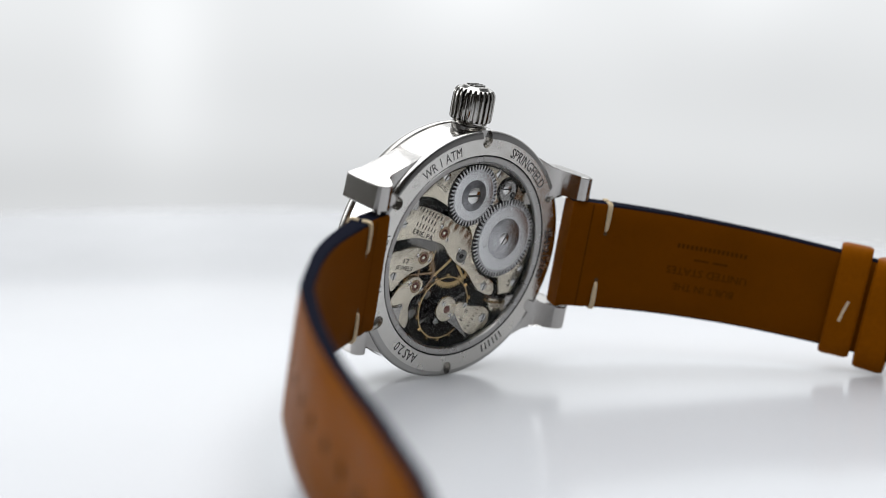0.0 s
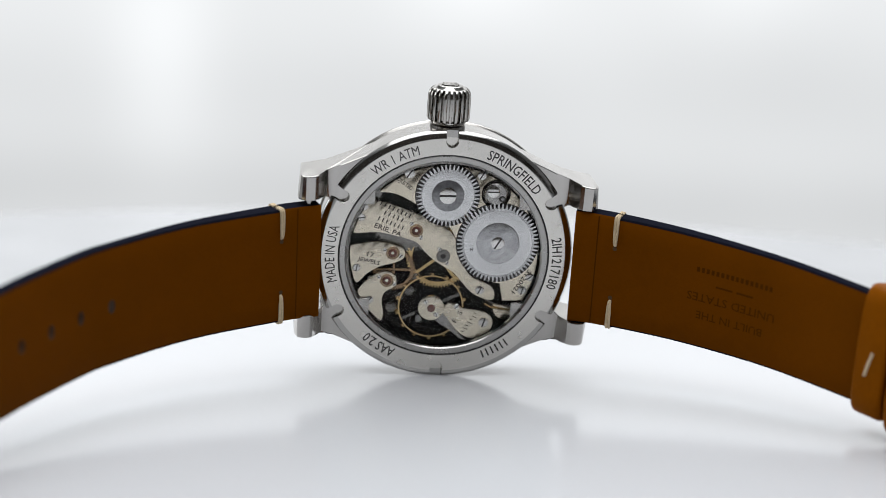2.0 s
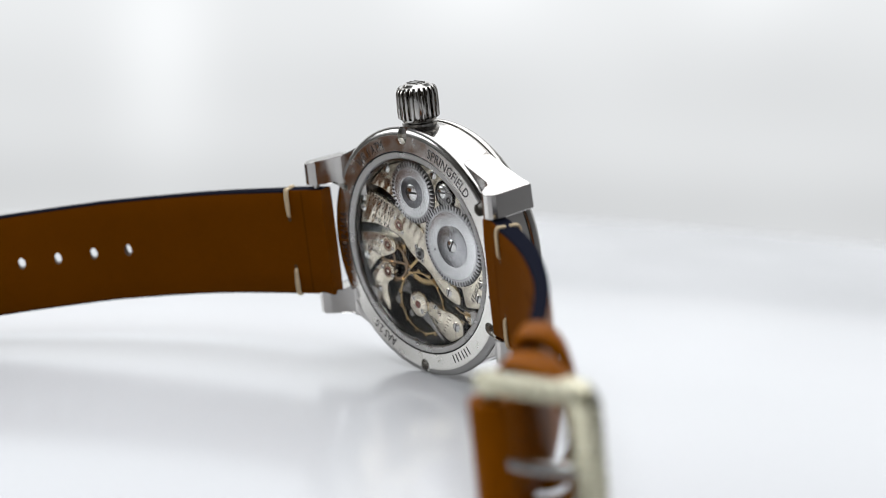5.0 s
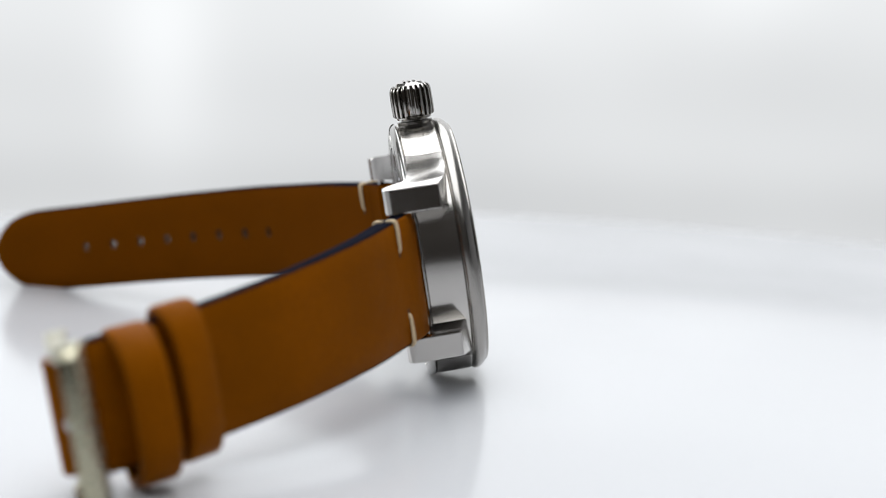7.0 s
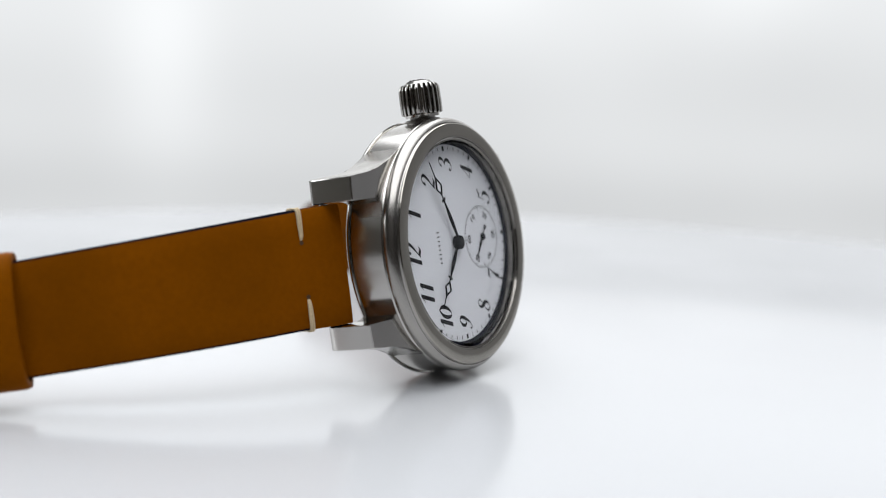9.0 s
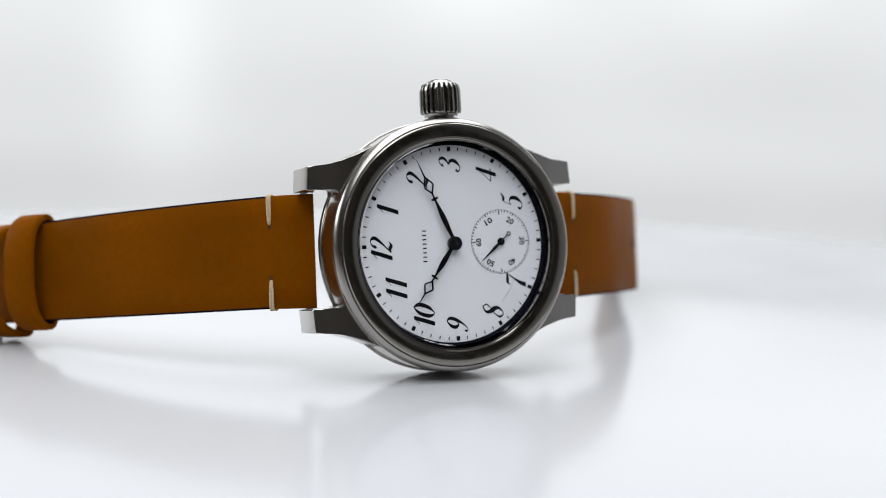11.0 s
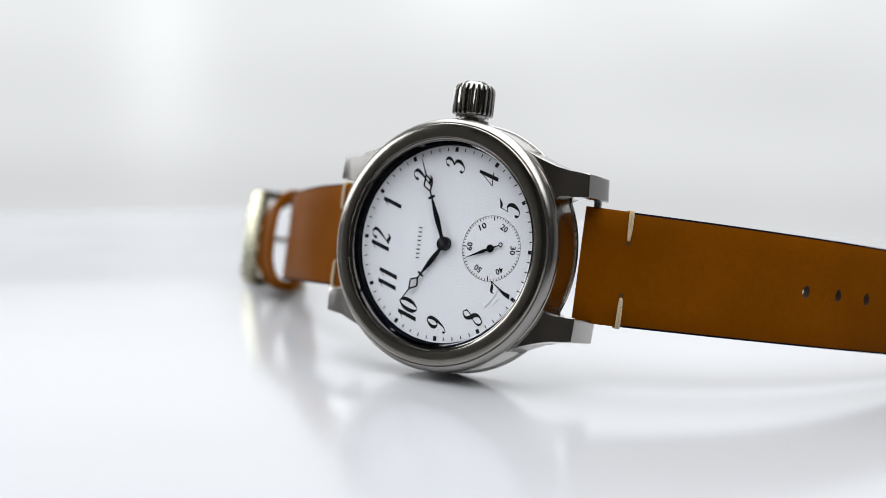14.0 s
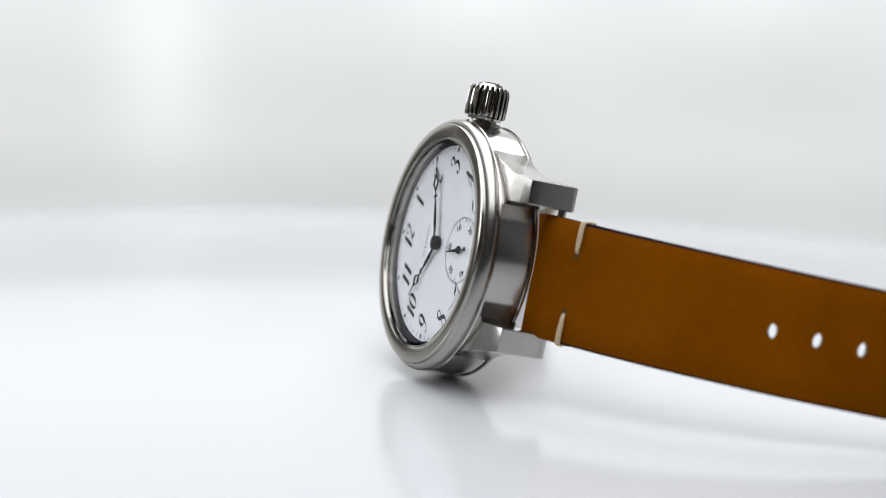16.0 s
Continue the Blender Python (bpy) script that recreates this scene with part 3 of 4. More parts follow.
def buckle_frame(bar, low):
    far = Vector((bar.x - 15.6, bar.y - 3.2))
    bits = []
    bits.append(tube([(bar.x, bar.y, -11.5), (bar.x, bar.y, 11.5)], 0.9, 12))
    for z in (-10.8, 10.8):
        line = spline([(bar.x + 1.0, bar.y, z), (bar.x - 4, bar.y - 0.3, z), (bar.x - 11, bar.y - 2.2, z), (far.x + 1.5, far.y, z)], 4)
        arm = bmesh.new()
        rings = [[arm.verts.new((q.x, q.y + e, q.z + f)) for e, f in ((-1.3, -1.0), (1.3, -1.0), (1.3, 1.0), (-1.3, 1.0))] for q in line]
        for a, b in zip(rings, rings[1:]):
            for k in range(4):
                arm.faces.new((a[k], a[(k + 1) % 4], b[(k + 1) % 4], b[k]))
        arm.faces.new(rings[0])
        arm.faces.new(rings[-1])
        bits.append(arm)
    # the broad end plate, its outer corners rounded
    rim = [(far.x + 5.4, -11.9)] + [(far.x + 2.6 - 2.4 * math.sin(a), -9.5 - 2.4 * math.cos(a)) for a in (radians(18 * k) for k in range(6))]
    rim += [(x, -z) for x, z in reversed(rim)]
    end = bmesh.new()
    low_ring = [end.verts.new((x, far.y + 0.9 - 0.12 * (x - far.x), z)) for x, z in rim]
    top_ring = [end.verts.new((x, far.y - 1.5 - 0.12 * (x - far.x), z)) for x, z in rim]
    faces = [end.faces.new(low_ring), end.faces.new(top_ring)]
    for k in range(len(rim)):
        end.faces.new((low_ring[k], low_ring[(k + 1) % len(rim)], top_ring[(k + 1) % len(rim)], top_ring[k]))
    bmesh.ops.bevel(end, geom=list(set(faces[0].edges) | set(faces[1].edges)), offset=0.5, segments=3, affect="EDGES", profile=0.5)
    bits.append(end)
    bm = merge(*bits)
    bm.transform(Matrix.Translation((0, 0, low)))
    return bm


long_band, short_band, long_strap, short_strap = straps()
buckle(short_band, short_strap)


# ---- lettering ----
def text_flat(body, cap, width=None, bold=0.0):
    """The letters as a flat bmesh, centred, cap high and, if given, width wide (millimetres)."""
    cu = bpy.data.curves.new("lettering", "FONT")
    cu.body, cu.size, cu.align_x, cu.align_y, cu.resolution_u, cu.offset = body, 10.0, "LEFT", "BOTTOM_BASELINE", 2, bold
    ob = new("lettering", cu)
    dg = bpy.context.evaluated_depsgraph_get()
    me = bpy.data.meshes.new_from_object(ob.evaluated_get(dg))
    bm = bmesh.new()
    bm.from_mesh(me)
    bpy.data.objects.remove(ob)
    bpy.data.curves.remove(cu)
    bpy.data.meshes.remove(me)
    xs = [v.co.x for v in bm.verts]
    x0, x1 = min(xs), max(xs)
    ky = cap / 7.0
    kx = width / (x1 - x0) if width else ky
    for v in bm.verts:
        v.co = ((v.co.x - (x0 + x1) / 2) * kx, v.co.y * ky, 0)
    return bm


def bars_flat(count, width, cap, fill=0.55):
    """Plain bars in place of a name."""
    bm = bmesh.new()
    step = width / count
    for k in range(count):
        x0 = -width / 2 + step * k
        vs = [bm.verts.new(p) for p in ((x0, 0, 0), (x0 + step * fill, 0, 0), (x0 + step * fill, cap, 0), (x0, cap, 0))]
        bm.faces.new(vs)
    return bm


def remap(bm, f):
    for v in bm.verts:
        v.co = Vector(f(v.co.x, v.co.y))
    return bm


def pieces(name, bm, mat, parent, label=""):
    """Each letter, bar or mark as a part of its own."""
    bm.verts.index_update()
    left = set(bm.faces)
    while left:
        todo = [left.pop()]
        island = list(todo)
        while todo:
            for e in todo.pop().edges:
                for g in e.link_faces:
                    if g in left:
                        left.remove(g)
                        todo.append(g)
                        island.append(g)
        one = bmesh.new()
        made = {}
        for f in island:
            for v in f.verts:
                if v not in made:
                    made[v] = one.verts.new(v.co)
            one.faces.new([made[v] for v in f.verts])
        part(name, one, mat, parent, label)
    bm.free()


def ring_lettering(bm, r, clock, y):
    """Bend round the case back, tops outwards; clock: degrees clockwise from the crown, seen from behind."""
    def f(x, h):
        a = radians(clock) + x / (r + 0.8)
        q = r + h
        return (-q * math.sin(a), y, q * math.cos(a))
    return remap(bm, f)


def flat_back(bm, x, z, y, turn=0.0):
    """Lay on the movement at (x, z), turned clockwise as seen from behind."""
    c, s = math.cos(radians(turn)), math.sin(radians(turn))
    return remap(bm, lambda u, v: (x - (u * c + v * s), y, z - u * s + v * c))


def case_back_lettering(back):
    y = 0.012
    for body, clock, width in (("WR 1 ATM", -29, 9.4), ("SPRINGFIELD", 35, 12.2), ("2IH1217180", 91.5, 10.2), ("AAS 2.0", 212, 6.6), ("MADE IN USA", 270, 11.2)):
        pieces("letter", ring_lettering(text_flat(body, 1.85, width, 0.0 if "M" in body else 0.09), 20.45, clock, y), ENGRAVE, back, "black-filled engraved lettering")
    pieces("engraved_bar", ring_lettering(bars_flat(6, 6.0, 1.6, 0.3), 20.35, 150, y), ENGRAVE, back, "black-filled engraved mark")


back_ring = next(o for o in watch.children if o.name == "case_back")
case_back_lettering(back_ring)


# ---- numerals drawn as swelling strokes: (x, y, width) in a box one high ----
GLYPHS = {}
GLYPHS["1"] = [[(0.06, 0.74, 0.02), (0.18, 0.84, 0.04), (0.30, 1.0, 0.06)], [(0.30, 1.0, 0.15), (0.30, 0.5, 0.16), (0.30, 0.0, 0.16)]]
GLYPHS["2"] = [[(0.13, 0.76, 0.10), (0.06, 0.82, 0.11), (0.13, 0.96, 0.05), (0.29, 1.0, 0.04), (0.45, 0.84, 0.13), (0.40, 0.62, 0.13), (0.22, 0.32, 0.06), (0.04, 0.05, 0.04)],
               [(0.04, 0.05, 0.05), (0.18, 0.11, 0.12), (0.36, 0.03, 0.11), (0.50, 0.14, 0.03)]]
GLYPHS["3"] = [[(0.11, 0.80, 0.12), (0.08, 0.90, 0.06), (0.26, 1.0, 0.04), (0.42, 0.84, 0.12), (0.36, 0.64, 0.09), (0.20, 0.55, 0.03)],
               [(0.20, 0.55, 0.03), (0.41, 0.45, 0.10), (0.47, 0.24, 0.15), (0.33, 0.02, 0.06), (0.16, 0.0, 0.03), (0.04, 0.11, 0.08), (0.09, 0.20, 0.12)]]
GLYPHS["4"] = [[(0.38, 1.0, 0.03), (0.20, 0.62, 0.03), (0.0, 0.30, 0.04)], [(0.0, 0.28, 0.04), (0.30, 0.28, 0.04), (0.58, 0.28, 0.05)],
               [(0.38, 1.0, 0.13), (0.38, 0.5, 0.15), (0.38, 0.0, 0.15)]]
GLYPHS["5"] = [[(0.13, 0.98, 0.03), (0.11, 0.75, 0.03), (0.09, 0.55, 0.03)], [(0.13, 0.94, 0.07), (0.30, 0.93, 0.11), (0.50, 1.05, 0.03)],
               [(0.09, 0.55, 0.03), (0.25, 0.62, 0.04), (0.42, 0.50, 0.12), (0.46, 0.26, 0.16), (0.34, 0.02, 0.06), (0.16, 0.0, 0.03), (0.04, 0.11, 0.09), (0.09, 0.19, 0.12)]]
GLYPHS["7"] = [[(0.02, 0.80, 0.03), (0.07, 0.94, 0.09), (0.23, 0.92, 0.12), (0.38, 0.93, 0.07), (0.50, 1.0, 0.03)],
               [(0.50, 1.0, 0.03), (0.35, 0.60, 0.07), (0.24, 0.28, 0.15), (0.22, 0.0, 0.18)]]
GLYPHS["8"] = [[(0.43, 0.86, 0.04), (0.28, 1.0, 0.04), (0.11, 0.84, 0.10), (0.20, 0.62, 0.14), (0.40, 0.40, 0.15), (0.45, 0.18, 0.10), (0.27, 0.0, 0.04),
                (0.07, 0.16, 0.08), (0.13, 0.40, 0.04), (0.35, 0.62, 0.04), (0.45, 0.80, 0.06), (0.43, 0.86, 0.04)]]
GLYPHS["9"] = [[(0.42, 0.66, 0.07), (0.27, 0.45, 0.04), (0.10, 0.58, 0.12), (0.08, 0.80, 0.13), (0.25, 1.0, 0.04), (0.42, 0.82, 0.13), (0.42, 0.50, 0.13),
                (0.30, 0.14, 0.06), (0.14, 0.0, 0.03), (0.05, 0.07, 0.07), (0.08, 0.14, 0.10)]]
GLYPHS["0"] = [[(0.27, 1.0, 0.03), (0.08, 0.72, 0.14), (0.08, 0.28, 0.14), (0.27, 0.0, 0.03), (0.46, 0.28, 0.14), (0.46, 0.72, 0.14), (0.27, 1.0, 0.03)]]


def glyph_mesh(digit, lift):
    bm = bmesh.new()
    for n, stroke in enumerate(GLYPHS[digit]):
        pts = spline(stroke, 6)
        left, right = [], []
        for i, p in enumerate(pts):
            a, b = pts[max(0, i - 1)], pts[min(len(pts) - 1, i + 1)]
            d = Vector((b.x - a.x, b.y - a.y)).normalized()
            nrm = Vector((-d.y, d.x)) * max(0.03, p.z * 1.2) * 0.5
            z = lift + 0.0015 * n
            left.append(bm.verts.new((p.x + nrm.x, p.y + nrm.y, z)))
            right.append(bm.verts.new((p.x - nrm.x, p.y - nrm.y, z)))
        for k in range(len(pts) - 1):
            bm.faces.new((left[k], right[k], right[k + 1], left[k + 1]))
    return bm


DIAL_Y = -8.55
HUB = (0.2, 0.0)      # the dial's middle in the case


def on_dial(u, v, lift=0.03):
    """Dial plan (u to the right of twelve, v towards twelve) to the case: twelve points to -x, three to the crown."""
    return (HUB[0] - v, DIAL_Y - lift, HUB[1] + u)


# the hand-painted numerals stand a little off their circle
NUDGE = {12: (-0.65, 0.5), 1: (-0.4, 0.5), 2: (-0.6, -0.75), 10: (-0.4, -0.75), 11: (-0.75, -0.45), 5: (0.4, 0.0), 7: (-0.3, 0.0)}


def numeral(text, hour, parent, high=4.2, r=14.15):
    a = radians(hour * 30)
    r += 1.1 * math.sin(a) ** 2 + 0.35 * max(0.0, -math.cos(a))
    du, dv = NUDGE.get(hour, (0.0, 0.0))
    cu, cv = r * math.sin(a) + du, r * math.cos(a) + dv
    made = []
    for k, digit in enumerate(text):
        bm = glyph_mesh(digit, 0.0)
        for v in bm.verts:
            x = (v.co.x - 0.27 + 0.50 * (k - (len(text) - 1) / 2) + 0.33 * (v.co.y - 0.5)) * high
            v.co = on_dial(cu + x, cv + (v.co.y - 0.5) * high, 0.03 + v.co.z)
        made.append(bm)
    part("numeral", merge(*made), PRINT, parent, "black italic numeral " + text)


def tick(a, r0, r1, w, parent, name="minute_mark", centre=(0, 0), lift=0.03, deep=0.0):
    s, c = math.sin(a), math.cos(a)
    bm = bmesh.new()
    vs = []
    for r, side in ((r0, -1), (r1, -1), (r1, 1), (r0, 1)):
        vs.append(bm.verts.new(on_dial(centre[0] + r * s + side * w / 2 * c, centre[1] + r * c - side * w / 2 * s, lift)))
    bm.faces.new(vs)
    return part(name, bm, PRINT, parent) if parent else bm


def dial():
    face = part("dial", lathe([(0, DIAL_Y), (18.78, DIAL_Y), (18.82, DIAL_Y + 0.1), (18.82, DIAL_Y + 0.9), (0, DIAL_Y + 0.9)], 128, closed=False), ENAMEL, watch,
                "white enamel dial with black numerals")
    for hour in (1, 2, 3, 4, 5, 7, 8, 9, 10, 11, 12):
        numeral(str(hour), hour, face)
    for k in range(60):
        a = radians(k * 6)
        if k % 5 == 0:
            tick(a, 17.6, 18.5, 0.7, face, "hour_mark")
        else:
            tick(a, 17.75, 18.4, 0.22, face)
    # a row of plain bars where the maker's name stands
    name = bars_flat(8, 6.6, 0.8, 0.28)
    remap(name, lambda x, y: on_dial(x, 5.55 + y))
    pieces("printed_bar", name, PRINT, face, "small black printed mark")
    for k, (u0, v0, u1, v1) in enumerate(((-7.2, -12.4, -10.6, -10.6), (-8.4, -12.0, -11.4, -9.6), (-9.2, -12.6, -10.4, -11.6))):
        line = spline([on_dial(u0, v0, 0.04), on_dial((u0 + u1) / 2 + 0.3, (v0 + v1) / 2 - 0.3, 0.04), on_dial(u1, v1, 0.04)], 5)
        part("scuff", tube(line, 0.06, 5), SCUFF, face, "faint pale scuff on the enamel")
    sub(face)
    hands(face)
    return face


SUB = (0.0, -9.85)


def sub(face):
    rim = bmesh.new()
    for r in (6.15,):
        ring = [[rim.verts.new(on_dial(SUB[0] + q * math.sin(a), SUB[1] + q * math.cos(a), 0.03)) for a in (2 * math.pi * k / 96 for k in range(96))] for q in (r - 0.035, r + 0.035)]
        for k in range(96):
            rim.faces.new((ring[0][k], ring[0][(k + 1) % 96], ring[1][(k + 1) % 96], ring[1][k]))
    pieces("seconds_ring", rim, PRINT, face, "thin black printed seconds ring")
    marks = [tick(radians(6 * k), 5.7 if k % 5 else (5.2 if k % 15 == 0 else 5.6), 6.15, 0.15 if k % 5 else 0.2, None, centre=SUB, lift=0.034) for k in range(60)]
    for mark in marks:
        part("seconds_mark", mark, PRINT, face)
    for s in (10, 20, 30, 40, 50, 60):
        a = radians(s * 6)
        bm = text_flat(str(s), 1.1, 1.6, 0.25)
        cu, cv = SUB[0] + 4.55 * math.sin(a), SUB[1] + 4.55 * math.cos(a)
        turn = {60: 0, 10: 60, 20: 120, 30: 180, 40: 240, 50: 300}[s]
        c, q = math.cos(radians(turn)), math.sin(radians(turn))
        remap(bm, lambda x, y: on_dial(cu + x * c + (y - 0.5) * q, cv - x * q + (y - 0.5) * c))
        pieces("seconds_digit", bm, PRINT, face)


def hand_mesh(rows, thick=0.16, hole=None):
    """A hand along v from rows of (v, half width)."""
    bm = bmesh.new()
    front, back = [], []
    for v, w in rows:
        front.append([bm.verts.new((-v, -thick / 2, -w)), bm.verts.new((-v, -thick, 0)), bm.verts.new((-v, -thick / 2, w))])
        back.append([bm.verts.new((-v, 0, -w)), bm.verts.new((-v, 0, w))])
    for k in range(len(rows) - 1):
        a, b, c, d = front[k], front[k + 1], back[k], back[k + 1]
        bm.faces.new((a[0], a[1], b[1], b[0]))
        bm.faces.new((a[1], a[2], b[2], b[1]))
        bm.faces.new((c[0], c[1], d[1], d[0]))
        bm.faces.new((a[0], b[0], d[0], c[0]))
        bm.faces.new((a[2], b[2], d[1], c[1]))
    return bm


def spade_hand(length, name, y, label):
    """Leaf, crossbar, open lozenge and needle point."""
    k = length / 17.6
    leaf = hand_mesh([(0.6, 0.28), (2.0 * k, 0.36), (4.5 * k, 0.54), (6.0 * k, 0.52), (8.2 * k, 0.26), (9.2 * k, 0.16), (10.6 * k, 0.16)])
    bar = hand_mesh([(9.15 * k, 0.72), (9.65 * k, 0.72)])
    z0, z1, z2 = 10.6 * k, 12.0 * k, 14.0 * k
    bits = [leaf, bar]
    for s in (-1, 1):
        bits.append(tube([(-z0, -0.08, 0), (-z1, -0.08, 0.92 * s), (-z1 - 0.25, -0.08, 0.90 * s), (-z2, -0.08, 0)], 0.17, 6))
    bits.append(hand_mesh([(13.9 * k, 0.16), (15.0 * k, 0.12), (length, 0.04)]))
    hub = lathe([(0, -0.18), (1.0, -0.18), (1.1, 0.0), (0, 0.0)], 32, closed=False)
    bits.append(hub)
    ob = part(name, merge(*bits), HAND, watch, label, at=(HUB[0], y, HUB[1]))
    return ob


MOVING = {}


def hands(face):
    MOVING["hour"] = spade_hand(14.3, "hour_hand", DIAL_Y - 0.55, "blackened steel hour hand with an open tip")
    MOVING["minute"] = spade_hand(17.5, "minute_hand", DIAL_Y - 0.95, "blackened steel minute hand with an open tip")
    cap = lathe([(0, -1.55), (0.45, -1.55), (0.5, -1.45), (0.9, -1.4), (1.3, -1.25), (1.35, -1.1), (1.35, -0.2), (0.6, -0.1), (0.6, 0.0), (0, 0.0)], 40, closed=False)
    cap.transform(Matrix.Translation((HUB[0], DIAL_Y, HUB[1])))
    part("hand_cap", cap, HAND, watch, "round black hand boss", smooth=30)
    dot = lathe([(0, -1.6), (0.4, -1.6), (0.42, -1.54), (0, -1.54)], 24, closed=False)
    dot.transform(Matrix.Translation((HUB[0], DIAL_Y, HUB[1])))
    part("hand_pin", dot, STEEL_DARK, watch)
    sec = hand_mesh([(-1.9, 0.10), (-0.6, 0.14), (-0.3, 0.5), (0.0, 0.72), (0.3, 0.5), (0.7, 0.20), (1.6, 0.34), (3.0, 0.20), (5.5, 0.05)], 0.12)
    ring = tube([(2.25 + 0.34 * math.cos(a), -0.06, 0.34 * math.sin(a)) for a in (2 * math.pi * k / 16 for k in range(16))], 0.10, 6, True)
    boss = lathe([(0, -0.4), (0.6, -0.38), (0.75, -0.2), (0.75, 0.0), (0, 0)], 28, closed=False)
    sub_at = on_dial(SUB[0], SUB[1], 0.3)
    MOVING["seconds"] = part("seconds_hand", merge(sec, ring, boss), HAND, watch, "small blackened steel seconds hand", at=sub_at)


dial()


# ---- the movement behind the back window ----
def clamp_disc(points, r=17.75):
    out = []
    for x, z in points:
        q = math.hypot(x, z)
        out.append((x * r / q, z * r / q) if q > r else (x, z))
    return out


def smooth_outline(points, per=5, r=17.75):
    return clamp_disc([(p[0], p[1]) for p in spline(points, per, closed=True)], r)


def arc(r, a0, a1, n):
    """Points on the rim; degrees from +x towards the crown."""
    return [(r * math.cos(radians(a0 + (a1 - a0) * k / n)), r * math.sin(radians(a0 + (a1 - a0) * k / n))) for k in range(n + 1)]


def screw(x, z, y, r, parent, turn):
    head = part("screw", lathe([(0, 0.16), (r * 0.8, 0.16), (r, 0.05), (r, -0.35), (0, -0.35)], 28, closed=False), SCREW_STEEL, parent, "polished slotted screw",
                at=(x, y, z))
    # dark bar on the head, the slot's shade as colour
    slot = block(-r * 0.97, r * 0.97, 0.10, 0.175, -r * 0.13, r * 0.13)
    slot.transform(Matrix.Rotation(radians(turn), 4, "Y"))
    part("screw_slot", slot, ENGRAVE, head)
    return head


def cog(teeth, r_tip, r_root, y0, y1, hole=0.0, slant=0.25):
    """A toothed wheel about y."""
    bm = bmesh.new()
    loop = []
    for k in range(teeth):
        base = 2 * math.pi / teeth * k
        step = 2 * math.pi / teeth
        for f, r in ((0.0, r_root), (0.28, r_root), (0.44 , r_tip), (0.72, r_tip)):
            loop.append((base + step * (f + slant * (r - r_root) / max(1e-6, r_tip - r_root) * 0.2), r))
    rings = []
    inner = hole if hole else r_root * 0.5
    for y, pick in ((y0, None), (y1, None)):
        rings.append([bm.verts.new((r * math.cos(a), y, r * math.sin(a))) for a, r in loop])
    ins = [[bm.verts.new((inner * math.cos(a), y, inner * math.sin(a))) for a, r in loop] for y in (y0, y1)]
    n = len(loop)
    for k in range(n):
        j = (k + 1) % n
        bm.faces.new((rings[0][k], rings[0][j], rings[1][j], rings[1][k]))
        bm.faces.new((ins[0][k], ins[0][j], rings[0][j], rings[0][k]))
        bm.faces.new((rings[1][k], rings[1][j], ins[1][j], ins[1][k]))
        bm.faces.new((ins[0][k], ins[0][j], ins[1][j], ins[1][k]))
    return bm


def shifted(bm, x, z, y=0.0):
    bm.transform(Matrix.Translation((x, y, z)))
    return bm


def jewel(x, z, y, parent, r=0.95, turn=40):
    part("jewel_setting", shifted(lathe([(r, 0.0), (r + 0.42, 0.0), (r + 0.48, -0.2), (r, -0.2)], 28), x, z, y + 0.05), SETTING, parent, "gilt jewel setting")
    part("jewel", shifted(lathe([(0.16, -0.16), (0.34, -0.02), (r - 0.15, 0.03), (r, -0.05), (r, -0.25), (0.16, -0.25)], 28), x, z, y + 0.05), JEWEL, parent, "dark red bearing jewel")
    for k in (0, 1):
        a = radians(turn + 180 * k)
        screw(x + (r + 0.75) * math.cos(a), z + (r + 0.75) * math.sin(a), y, 0.42, parent, turn + 30 * k)


